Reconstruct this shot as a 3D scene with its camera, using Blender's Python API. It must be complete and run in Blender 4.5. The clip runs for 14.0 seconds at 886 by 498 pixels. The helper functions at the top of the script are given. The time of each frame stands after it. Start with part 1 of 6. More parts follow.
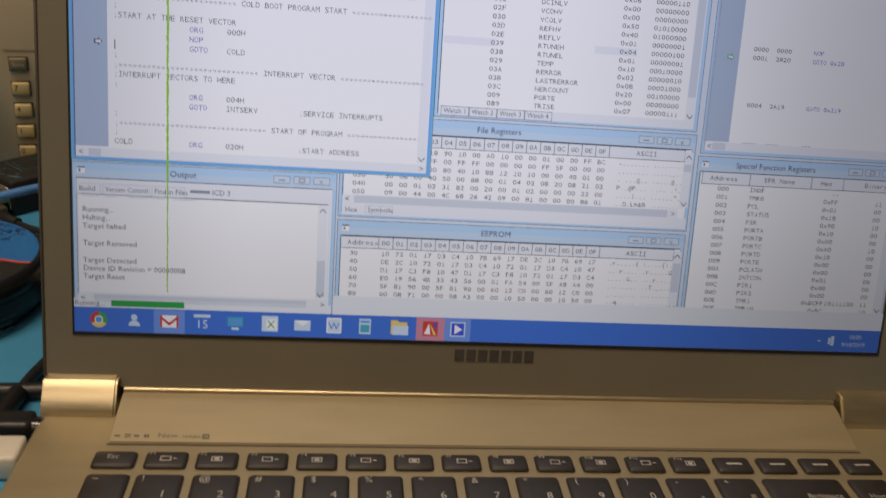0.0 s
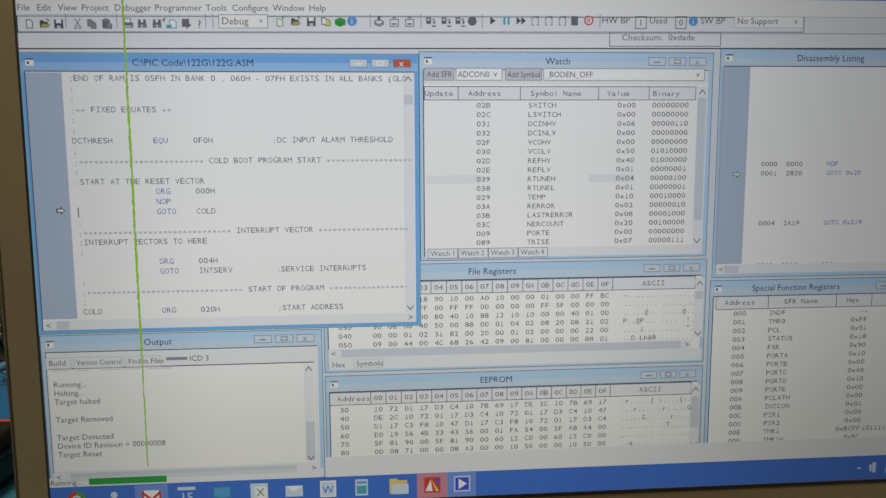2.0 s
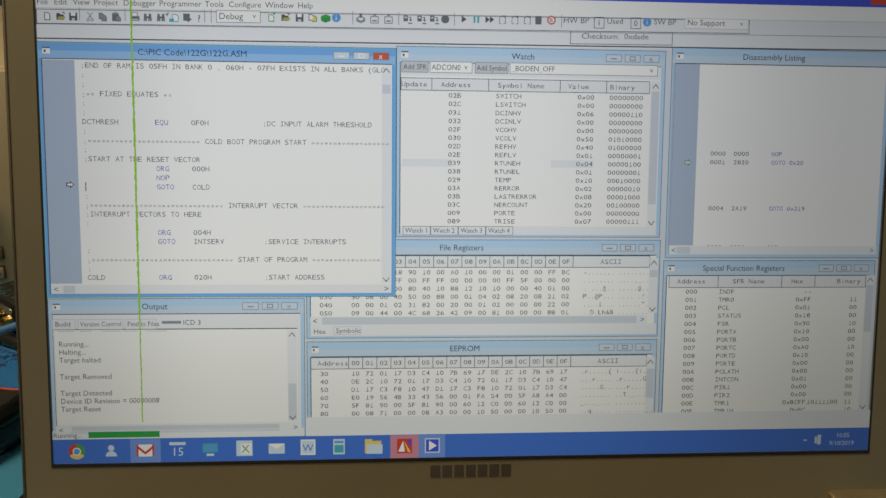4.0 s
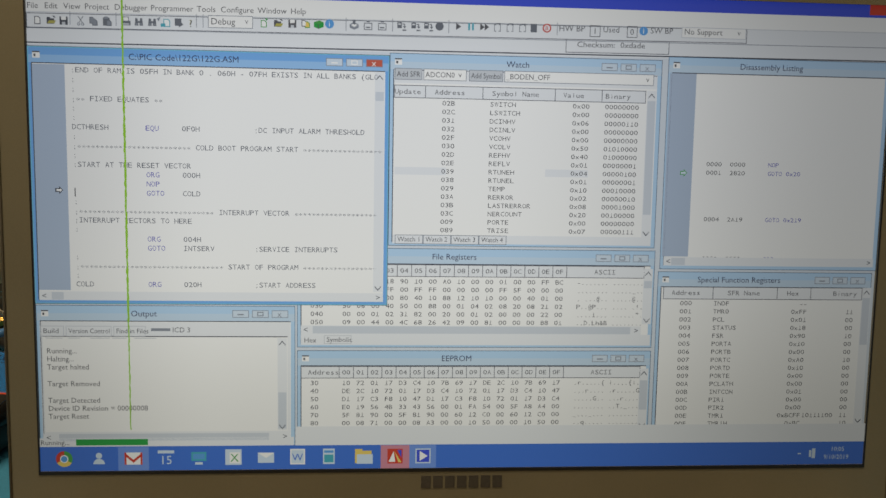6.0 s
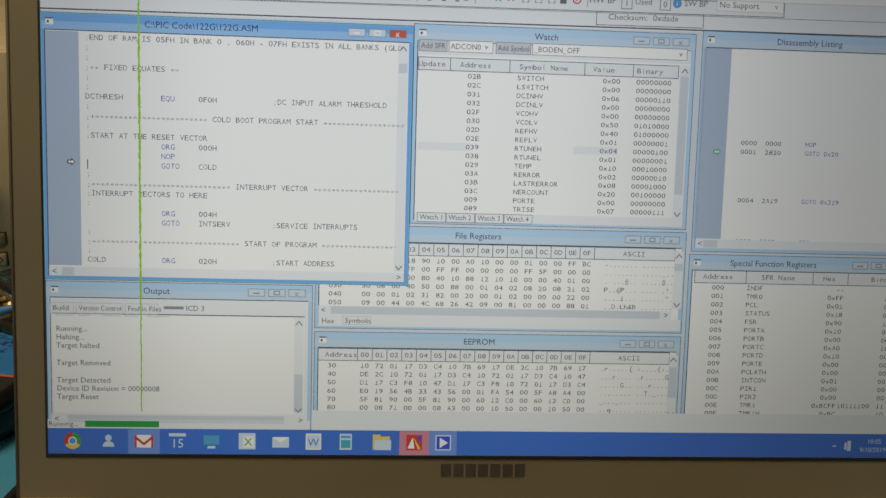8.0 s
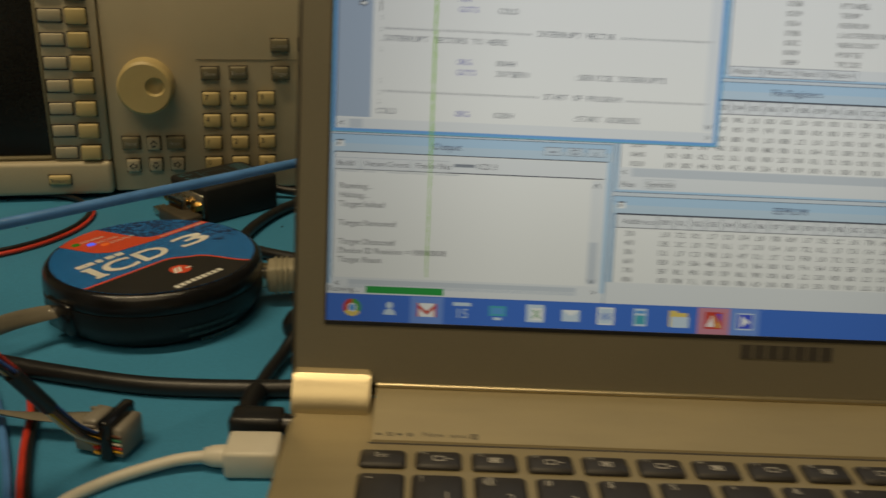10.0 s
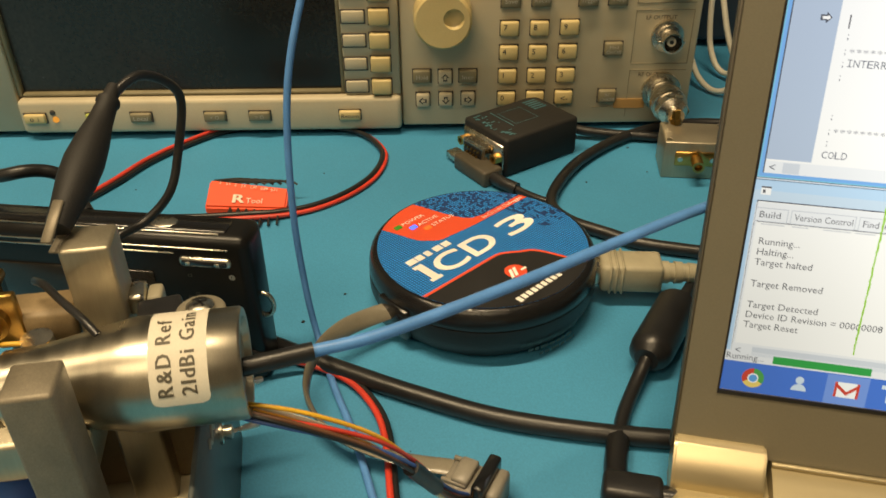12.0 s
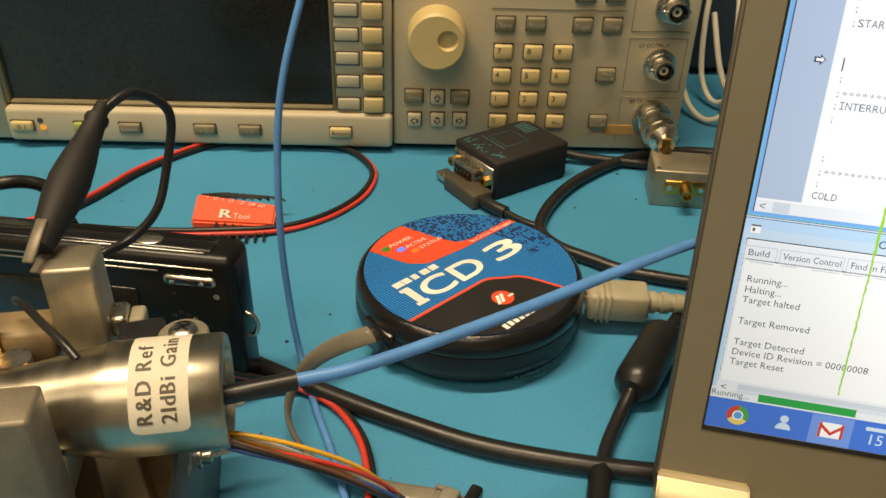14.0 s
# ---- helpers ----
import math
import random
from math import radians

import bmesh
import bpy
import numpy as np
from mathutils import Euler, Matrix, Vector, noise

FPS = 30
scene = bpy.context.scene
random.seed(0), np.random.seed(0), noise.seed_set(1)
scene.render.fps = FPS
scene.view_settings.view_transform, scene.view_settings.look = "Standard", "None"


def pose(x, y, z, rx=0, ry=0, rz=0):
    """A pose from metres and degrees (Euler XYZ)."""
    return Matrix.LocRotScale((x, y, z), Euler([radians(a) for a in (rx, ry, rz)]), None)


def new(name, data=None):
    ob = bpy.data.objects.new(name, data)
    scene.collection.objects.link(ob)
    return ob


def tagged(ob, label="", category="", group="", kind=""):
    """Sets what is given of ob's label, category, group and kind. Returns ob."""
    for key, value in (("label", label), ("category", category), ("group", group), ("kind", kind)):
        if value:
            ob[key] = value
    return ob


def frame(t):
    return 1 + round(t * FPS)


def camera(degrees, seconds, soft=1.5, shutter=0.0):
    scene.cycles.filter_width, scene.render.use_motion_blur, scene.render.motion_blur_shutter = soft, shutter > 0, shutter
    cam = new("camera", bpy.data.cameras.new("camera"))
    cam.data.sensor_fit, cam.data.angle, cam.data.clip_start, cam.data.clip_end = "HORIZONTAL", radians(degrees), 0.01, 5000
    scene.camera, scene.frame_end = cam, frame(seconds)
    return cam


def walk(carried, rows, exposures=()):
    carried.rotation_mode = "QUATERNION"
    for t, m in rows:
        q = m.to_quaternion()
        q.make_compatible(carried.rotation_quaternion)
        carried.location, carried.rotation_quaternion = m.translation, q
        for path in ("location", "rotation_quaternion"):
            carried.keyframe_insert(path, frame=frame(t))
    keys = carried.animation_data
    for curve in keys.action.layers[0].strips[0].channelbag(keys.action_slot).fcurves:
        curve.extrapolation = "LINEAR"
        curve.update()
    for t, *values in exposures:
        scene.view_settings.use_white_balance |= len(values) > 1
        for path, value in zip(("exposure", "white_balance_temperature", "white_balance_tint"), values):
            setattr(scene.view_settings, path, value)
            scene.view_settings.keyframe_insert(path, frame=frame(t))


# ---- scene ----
cam = camera(56.5, 14.0, shutter=0.3)
# seconds, eye in metres, turn in degrees
PATH = [
    (0, 0.0892, -0.2508, 0.1917, 64.64, -5.08, -5.26),
    (0.3, 0.0916, -0.2415, 0.1965, 66.02, -3.03, -5.14),
    (0.5, 0.0933, -0.2239, 0.1999, 65.39, -2.44, -5.95),
    (0.7, 0.0992, -0.2155, 0.1916, 67.04, -1.88, -6.05),
    (1, 0.1025, -0.2039, 0.2012, 66.67, -2.03, -6.43),
    (1.5, 0.1095, -0.2173, 0.2055, 69.20, -1.77, -4.64),
    (2, 0.1024, -0.2197, 0.2167, 67.41, -1.07, -4.96),
    (2.5, 0.1029, -0.2268, 0.2123, 68.15, -1.46, -5.32),
    (3, 0.1049, -0.2382, 0.2137, 68.33, -1.30, -4.55),
    (3.5, 0.1094, -0.2495, 0.2098, 69.23, -1.43, -4.09),
    (5.8, 0.1167, -0.2488, 0.2106, 69.51, -1.97, -3.87),
    (6, 0.1161, -0.2459, 0.2125, 69.24, -2.04, -3.72),
    (6.5, 0.1132, -0.2442, 0.2130, 68.94, -1.89, -3.57),
    (7, 0.1125, -0.2418, 0.2117, 69.08, -1.99, -3.67),
    (9.3, 0.1026, -0.2388, 0.1881, 70.02, -3.06, -2.02),
    (9.5, 0.0922, -0.2426, 0.1930, 67.99, -1.71, -1.93),
    (9.7, 0.0798, -0.2414, 0.1865, 67.29, -1.79, -0.51),
    (10, 0.0306, -0.2307, 0.1542, 68.04, -2.51, -0.17),
    (10.2, 0.0031, -0.2081, 0.1513, 65.95, -2.64, -0.07),
    (10.3, -0.0047, -0.2037, 0.1524, 65.67, -3.02, 0.38),
    (10.5, -0.0098, -0.2029, 0.1597, 64.24, -2.55, 1.52),
    (10.8, -0.0164, -0.2054, 0.1646, 62.45, -1.00, 5.66),
    (11, -0.0193, -0.2055, 0.1740, 60.51, -0.31, 8.11),
    (11.2, -0.0227, -0.2012, 0.1848, 58.79, 0.29, 9.70),
    (11.3, -0.0235, -0.1980, 0.1882, 57.70, 0.87, 10.36),
    (11.5, -0.0278, -0.1934, 0.1862, 56.36, 0.75, 11.43),
    (11.7, -0.0303, -0.1836, 0.1890, 56.06, 0.84, 12.11),
    (12, -0.0361, -0.1755, 0.1903, 56.33, 0.48, 12.36),
    (12.2, -0.0378, -0.1705, 0.1909, 56.61, 0.28, 12.82),
    (12.5, -0.0396, -0.1705, 0.1916, 57.09, -0.58, 12.74),
    (13, -0.0375, -0.1723, 0.1914, 57.22, -1.25, 12.79),
    (13.5, -0.0386, -0.1730, 0.1922, 57.33, -1.34, 13.02),
    (14, -0.0374, -0.1724, 0.1926, 57.25, -1.52, 12.51),
]
walk(cam, [(r[0], pose(*r[1:])) for r in PATH],
     exposures=[(0.0, 0.13, 6150, 25), (0.4, 0.05, 6300, 20), (0.6, 0.02, 6350, 18), (1.5, 0.02, 6550, 15), (3.0, 0.05, 6700, 12), (7.0, 0.05, 6700, 12), (9.3, 0.05, 6750, 10), (9.8, -0.15, 6800, 10), (10.1, -0.18, 6850, 10), (10.3, 0.0, 6850, 10),
                (10.6, 0.4, 6900, 10), (11.0, 0.75, 6950, 10), (11.6, 1.0, 6950, 11), (12.5, 1.17, 6720, 15), (14.0, 1.17, 6580, 15)])

# ---- light ----
world = bpy.data.worlds.new("world")
world.use_nodes = True
world.node_tree.nodes["Background"].inputs[0].default_value = (0.9, 0.85, 0.75, 1)
world.node_tree.nodes["Background"].inputs[1].default_value = 0.02
scene.world = world
LAMP_COLOUR = (1.0, 0.80, 0.50)


def lamp_or_fill(x, y, z, sx, sy, watts, turn=0):
    data = bpy.data.lights.new("lamp_or_fill", "AREA")
    data.shape, data.size, data.size_y, data.energy, data.color = "RECTANGLE", sx, sy, watts, LAMP_COLOUR
    ob = new("lamp_or_fill", data)
    ob.matrix_world = pose(x, y, z, 0, 0, turn)
    return ob


lamp_or_fill(-0.42, -0.22, 1.72, 1.2, 0.06, 18, 20)
# unseen wide fill, added to brighten upright faces from the front
lamp_or_fill(-0.3, -1.5, 1.72, 1.8, 0.9, 10.5, 20)


# ---- materials ----
def lin(r, g, b):
    f = lambda c: c / 12.92 if c <= 0.04045 else ((c + 0.055) / 1.055) ** 2.4
    return (f(r / 255), f(g / 255), f(b / 255), 1)


def paint(name, colour, rough=0.5, metal=0.0, grain=0.12, scale=120.0, bump=0.05, size=900.0, coat=0.0, stretch=(1, 1, 1), spec=0.5, stain=0.15):
    """A surface with broad stains, fine grain and fine relief."""
    m = bpy.data.materials.new(name)
    m.use_nodes = True
    t = m.node_tree
    b = t.nodes["Principled BSDF"]
    b.inputs["Roughness"].default_value, b.inputs["Metallic"].default_value = rough, metal
    b.inputs["Coat Weight"].default_value = coat
    b.inputs["Specular IOR Level"].default_value = spec
    geo = t.nodes.new("ShaderNodeTexCoord")
    mp = t.nodes.new("ShaderNodeMapping")
    mp.inputs["Scale"].default_value = stretch
    t.links.new(geo.outputs["Object"], mp.inputs[0])
    n1, n2 = t.nodes.new("ShaderNodeTexNoise"), t.nodes.new("ShaderNodeTexNoise")
    n1.inputs["Scale"].default_value, n2.inputs["Scale"].default_value = scale, size
    n1.inputs["Detail"].default_value = 5
    for n in (n1, n2):
        t.links.new(mp.outputs[0], n.inputs["Vector"])
    r1 = t.nodes.new("ShaderNodeMapRange")
    r1.inputs[1].default_value, r1.inputs[2].default_value = 0.3, 0.7
    r1.inputs[3].default_value, r1.inputs[4].default_value = 1 - stain, 1 + stain
    t.links.new(n1.outputs[0], r1.inputs[0])
    r2 = t.nodes.new("ShaderNodeMapRange")
    r2.inputs[1].default_value, r2.inputs[2].default_value = 0.25, 0.75
    r2.inputs[3].default_value, r2.inputs[4].default_value = 1 - grain, 1 + grain
    t.links.new(n2.outputs[0], r2.inputs[0])
    mul = t.nodes.new("ShaderNodeMath")
    mul.operation = "MULTIPLY"
    t.links.new(r1.outputs[0], mul.inputs[0])
    t.links.new(r2.outputs[0], mul.inputs[1])
    mix = t.nodes.new("ShaderNodeVectorMath")
    mix.operation = "SCALE"
    mix.inputs[0].default_value = colour[:3]
    t.links.new(mul.outputs[0], mix.inputs["Scale"])
    t.links.new(mix.outputs[0], b.inputs["Base Color"])
    rr = t.nodes.new("ShaderNodeMapRange")
    rr.inputs[3].default_value, rr.inputs[4].default_value = max(rough - 0.08, 0.02), min(rough + 0.08, 1)
    t.links.new(n1.outputs[0], rr.inputs[0])
    t.links.new(rr.outputs[0], b.inputs["Roughness"])
    if bump:
        bp = t.nodes.new("ShaderNodeBump")
        bp.inputs["Strength"].default_value, bp.inputs["Distance"].default_value = bump, 0.0005
        t.links.new(n2.outputs[0], bp.inputs["Height"])
        t.links.new(bp.outputs[0], b.inputs["Normal"])
    return m


def glow(name, colour, strength=1.0, rough=0.4, panel=False):
    """A lit pixel colour of a display, or a small lamp."""
    m = bpy.data.materials.new(name)
    m.use_nodes = True
    b = m.node_tree.nodes["Principled BSDF"]
    b.inputs["Base Color"].default_value = (0.018, 0.018, 0.018, 1) if panel else (0.01, 0.01, 0.01, 1)
    b.inputs["Roughness"].default_value = rough
    b.inputs["Specular IOR Level"].default_value = 0.2
    b.inputs["Emission Color"].default_value = colour
    b.inputs["Emission Strength"].default_value = strength
    if panel:
        # off-axis dimming towards the panel's edges, and yellower low down, put into its emission
        t = m.node_tree
        co, sep = t.nodes.new("ShaderNodeTexCoord"), t.nodes.new("ShaderNodeSeparateXYZ")
        t.links.new(co.outputs["Object"], sep.inputs[0])
        side, foot, near, warm, head = (t.nodes.new("ShaderNodeMapRange") for i in range(5))
        for n, a, z, lo, hi in ((head, 0.135, 0.165, 1.0, 0.84), (side, 0.14, 0.2935, 1.0, 0.45), (foot, 0.075, 0.0, 1.0, 0.72), (near, 0.062, -0.005, 1.0, 0.69), (warm, 0.13, 0.0, 0.0, 1.0)):
            n.interpolation_type = "SMOOTHSTEP"
            n.inputs[1].default_value, n.inputs[2].default_value, n.inputs[3].default_value, n.inputs[4].default_value = a, z, lo, hi
        t.links.new(sep.outputs["X"], side.inputs[0])
        t.links.new(sep.outputs["Z"], foot.inputs[0])
        t.links.new(sep.outputs["X"], near.inputs[0])
        t.links.new(sep.outputs["Z"], warm.inputs[0])
        hue = t.nodes.new("ShaderNodeMix")
        hue.data_type = "RGBA"
        hue.inputs[6].default_value = colour
        hue.inputs[7].default_value = (colour[0] * 1.01, colour[1] * 0.985, colour[2] * 0.89, 1)
        t.links.new(warm.outputs[0], hue.inputs[0])
        t.links.new(hue.outputs[2], b.inputs["Emission Color"])
        both, out, ends, tops = (t.nodes.new("ShaderNodeMath") for i in range(4))
        both.operation = out.operation = ends.operation = tops.operation = "MULTIPLY"
        t.links.new(near.outputs[0], ends.inputs[0])
        t.links.new(side.outputs[0], ends.inputs[1])
        t.links.new(ends.outputs[0], both.inputs[0])
        t.links.new(sep.outputs["Z"], head.inputs[0])
        t.links.new(foot.outputs[0], tops.inputs[0])
        t.links.new(head.outputs[0], tops.inputs[1])
        t.links.new(tops.outputs[0], both.inputs[1])
        t.links.new(both.outputs[0], out.inputs[0])
        out.inputs[1].default_value = strength
        t.links.new(out.outputs[0], b.inputs["Emission Strength"])
    return m


SCREEN = 0.645
MAT = {
    "bench_mat": paint("bench_mat", (0.045, 0.258, 0.465), 0.55, grain=0.10, scale=9, size=1500, bump=0.10, stain=0.10),
    "wall_paint": paint("wall_paint", (0.42, 0.40, 0.36), 0.8, scale=3, size=200),
    "dark_wall": paint("dark_wall", (0.05, 0.075, 0.11), 0.8, scale=5, size=200),
    "floor_vinyl": paint("floor_vinyl", (0.25, 0.24, 0.22), 0.5, scale=3, size=300),
    "silver": paint("silver", (0.337, 0.282, 0.165), 0.46, 0.34, grain=0.05, scale=30, size=2500, bump=0.02, stretch=(1, 6, 6), stain=0.05),
    "lid_edge": paint("lid_edge", (0.13, 0.115, 0.09), 0.5, 0.3, grain=0.05, scale=60, size=2500, bump=0.02, stain=0.05),
    "silver_bezel": paint("silver_bezel", (0.223, 0.203, 0.150), 0.52, 0.35, grain=0.05, scale=20, size=2500, bump=0.02, stain=0.04),
    "hinge_metal": paint("hinge_metal", (0.62, 0.53, 0.34), 0.33, 0.9, grain=0.05, scale=60, size=2500, bump=0.02, stretch=(1, 5, 5), stain=0.04),
    "key_plastic": paint("key_plastic", (0.024, 0.021, 0.018), 0.48, grain=0.2, scale=200, size=4000, bump=0.1),
    "legend_white": paint("legend_white", (0.42, 0.40, 0.34), 0.5, bump=0),
    "logo_grey": paint("logo_grey", (0.06, 0.055, 0.05), 0.4, bump=0),
    "black_rubber": paint("black_rubber", (0.014, 0.014, 0.015), 0.36, grain=0.2, scale=150, size=2500, bump=0.1),
    "black_gloss": paint("black_gloss", (0.010, 0.010, 0.011), 0.22, grain=0.2, scale=90, size=2500, bump=0.03, coat=0.3),
    "puck_plastic": paint("puck_plastic", (0.012, 0.012, 0.013), 0.17, grain=0.2, scale=120, size=3500, bump=0.15),
    "puck_shell": paint("puck_shell", (0.013, 0.013, 0.0135), 0.42, grain=0.2, scale=120, size=3500, bump=0.2, spec=0.4),
    "beige": paint("beige", (0.50, 0.44, 0.312), 0.5, grain=0.06, scale=25, size=2500, bump=0.05, stain=0.08),
    "key_olive": paint("key_olive", (0.205, 0.178, 0.106), 0.5, grain=0.05, scale=60, size=2500, bump=0.03),
    "matte_black": paint("matte_black", (0.015, 0.0145, 0.014), 0.62, grain=0.2, scale=150, size=2500, bump=0.12, spec=0.35),
    "dull_steel": paint("dull_steel", (0.20, 0.175, 0.13), 0.5, 0.35, grain=0.12, scale=150, size=2500, bump=0.06),
    "case_blue": paint("case_blue", (0.035, 0.045, 0.065), 0.6, grain=0.08, scale=12, size=900, bump=0.05),
    "beige_panel": paint("beige_panel", (0.485, 0.423, 0.295), 0.55, grain=0.06, scale=20, size=2500, bump=0.05, stain=0.08),
    "key_cream": paint("key_cream", (0.57, 0.45, 0.21), 0.45, grain=0.05, scale=60, size=2500, bump=0.03, stain=0.06),
    "key_grey": paint("key_grey", (0.255, 0.23, 0.165), 0.5, grain=0.05, scale=60, size=2500, bump=0.03),
    "key_green": paint("key_green", (0.32, 0.36, 0.08), 0.5, grain=0.05, scale=60, size=2500, bump=0.03),
    "glass_dark": paint("glass_dark", (0.016, 0.015, 0.013), 0.24, grain=0.3, scale=14, size=600, bump=0.0, stain=0.5),
    "nickel": paint("nickel", (0.66, 0.62, 0.54), 0.27, 1.0, grain=0.1, scale=150, size=2500, bump=0.05),
    "steel": paint("steel", (0.45, 0.415, 0.335), 0.31, 1.0, grain=0.08, scale=50, size=1800, bump=0.05, stretch=(6, 1, 1), stain=0.12),
    "aluminium": paint("aluminium", (0.40, 0.36, 0.27), 0.42, 0.8, grain=0.06, scale=70, size=1400, bump=0.05, stretch=(1, 1, 0.12), stain=0.14),
    "gold": paint("gold", (0.50, 0.315, 0.095), 0.34, 1.0, grain=0.1, scale=150, size=2500, bump=0.05),
    "usb_beige": paint("usb_beige", (0.34, 0.31, 0.22), 0.5, grain=0.06, scale=80, size=2500, bump=0.05),
    "white_plastic": paint("white_plastic", (0.66, 0.62, 0.52), 0.4, grain=0.03, scale=80, size=2500, bump=0.02, stain=0.04),
    "label_white": paint("label_white", (0.66, 0.62, 0.52), 0.6, grain=0.04, scale=80, size=2500, bump=0.03, stain=0.05),
    "label_ink": paint("label_ink", (0.05, 0.05, 0.05), 0.6, bump=0),
    "grip_brown": paint("grip_brown", (0.065, 0.055, 0.038), 0.5, grain=0.1, scale=90, size=2500, bump=0.06),
    "faint_ink": paint("faint_ink", (0.024, 0.055, 0.062), 0.45, bump=0),
    "faded_ink": paint("faded_ink", (0.10, 0.088, 0.062), 0.6, bump=0),
    "blue_coax": paint("blue_coax", (0.09, 0.26, 0.62), 0.38, grain=0.06, scale=90, size=2500, bump=0.03),
    "red_wire": paint("red_wire", (0.60, 0.05, 0.03), 0.4, grain=0.06, scale=90, size=2500, bump=0.03),
    "yellow_wire": paint("yellow_wire", (0.75, 0.42, 0.03), 0.4, grain=0.06, scale=90, size=2500, bump=0.03),
    "green_wire": paint("green_wire", (0.05, 0.28, 0.14), 0.4, grain=0.06, scale=90, size=2500, bump=0.03),
    "blue_wire": paint("blue_wire", (0.05, 0.12, 0.40), 0.4, grain=0.06, scale=90, size=2500, bump=0.03),
    "white_wire": paint("white_wire", (0.70, 0.66, 0.55), 0.4, grain=0.06, scale=90, size=2500, bump=0.03),
    "warning_tan": paint("warning_tan", (0.36, 0.21, 0.07), 0.5, grain=0.1, scale=60, size=1500, bump=0.03),
    "tan_brown": paint("tan_brown", (0.22, 0.16, 0.085), 0.5, grain=0.1, scale=60, size=1500, bump=0.05),
    "camera_black": paint("camera_black", (0.009, 0.009, 0.009), 0.3, grain=0.2, scale=90, size=2500, bump=0.02, spec=0.28),
    "brown_wire": paint("brown_wire", (0.14, 0.06, 0.03), 0.4, grain=0.06, scale=90, size=2500, bump=0.03),
    "grey_ribbon": paint("grey_ribbon", (0.20, 0.182, 0.14), 0.24, grain=0.06, scale=90, size=2500, bump=0.03),
    "grey_plastic": paint("grey_plastic", (0.24, 0.22, 0.18), 0.4, grain=0.06, scale=90, size=2500, bump=0.03),
    "tool_red": paint("tool_red", (0.80, 0.082, 0.02), 0.6, grain=0.05, scale=60, size=2500, bump=0.03, stain=0.06),
    "tool_steel": paint("tool_steel", (0.05, 0.05, 0.05), 0.4, 0.6, bump=0.05),
    "puck_blue": paint("puck_blue", (0.02, 0.16, 0.42), 0.42, grain=0.05, scale=60, size=2500, bump=0.02, stain=0.05),
    "puck_navy": paint("puck_navy", (0.006, 0.036, 0.15), 0.42, grain=0.05, scale=60, size=2500, bump=0.02),
    "puck_red": paint("puck_red", (0.72, 0.080, 0.03), 0.42, grain=0.05, scale=60, size=2500, bump=0.02, stain=0.05),
    "puck_black": paint("puck_black", (0.014, 0.014, 0.016), 0.42, grain=0.05, scale=60, size=2500, bump=0.02),
    "puck_white": paint("puck_white", (0.80, 0.80, 0.76), 0.42, grain=0.03, scale=60, size=2500, bump=0.02),
    "teal_ink": paint("teal_ink", (0.042, 0.155, 0.195), 0.45, bump=0),
    "pcb_panel": paint("pcb_panel", (0.085, 0.098, 0.095), 0.4, 0.2, grain=0.1, scale=60, size=1500, bump=0.06),
    "led_green": glow("led_green", (0.02, 0.7, 0.04, 1), 0.16, 0.2),
    "led_dim_green": glow("led_dim_green", (0.12, 0.6, 0.03, 1), 0.2),
    "led_blue": glow("led_blue", (0.10, 0.16, 1.0, 1), 0.9),
    "led_orange": glow("led_orange", (1.0, 0.16, 0.02, 1), 0.62),
    "led_amber": glow("led_amber", (1.0, 0.42, 0.05, 1), 0.35),
}
for key, rgb in {"white": (246, 246, 248), "face": (232, 235, 242), "shade": (200, 205, 214), "mid": (140, 147, 160), "line": (76, 82, 96),
                 "ink": (92, 94, 102), "code": (108, 113, 126), "word": (104, 104, 190), "title": (182, 213, 243), "title_low": (196, 217, 238), "title_on": (116, 174, 236), "title_on_low": (150, 194, 240), "thumb": (206, 213, 225), "edge": (140, 188, 228),
                 "edge_on": (120, 196, 226), "gutter": (176, 192, 216), "mdi": (214, 222, 234), "bar_hot": (206, 138, 158), "bar": (62, 116, 214), "bar_lit": (112, 150, 226), "caption": (60, 84, 214),
                 "go": (30, 160, 74), "red": (206, 66, 52), "yellow": (232, 204, 112), "green": (70, 160, 80), "sky": (90, 160, 224), "paper": (206, 222, 240),
                 "button": (206, 220, 236), "olive": (178, 172, 96), "defect": (150, 206, 60), "teal": (70, 170, 190),
                 "sign": (108, 114, 126), "name": (52, 58, 92), "close": (198, 96, 82)}.items():
    MAT["px_" + key] = glow("pixel_" + key, lin(rgb[0] * 0.975, rgb[1], rgb[2]), SCREEN, panel=True)

t = MAT["puck_blue"].node_tree
brick = t.nodes.new("ShaderNodeTexBrick")
brick.offset, brick.inputs["Scale"].default_value, brick.inputs["Mortar Size"].default_value = 0.0, 1.0, 0.00019
brick.inputs["Brick Width"].default_value = brick.inputs["Row Height"].default_value = 0.00105
brick.inputs["Color1"].default_value = brick.inputs["Color2"].default_value = (0.018, 0.295, 0.84, 1)
brick.inputs["Mortar"].default_value = (0.004, 0.042, 0.19, 1)
co, mp = t.nodes.new("ShaderNodeTexCoord"), t.nodes.new("ShaderNodeMapping")
mp.inputs["Rotation"].default_value = (0, 0, radians(-56.6))
t.links.new(co.outputs["Object"], mp.inputs[0])
t.links.new(mp.outputs[0], brick.inputs["Vector"])
t.links.new(brick.outputs["Color"], t.nodes["Principled BSDF"].inputs["Base Color"])

# ---- building helpers ----


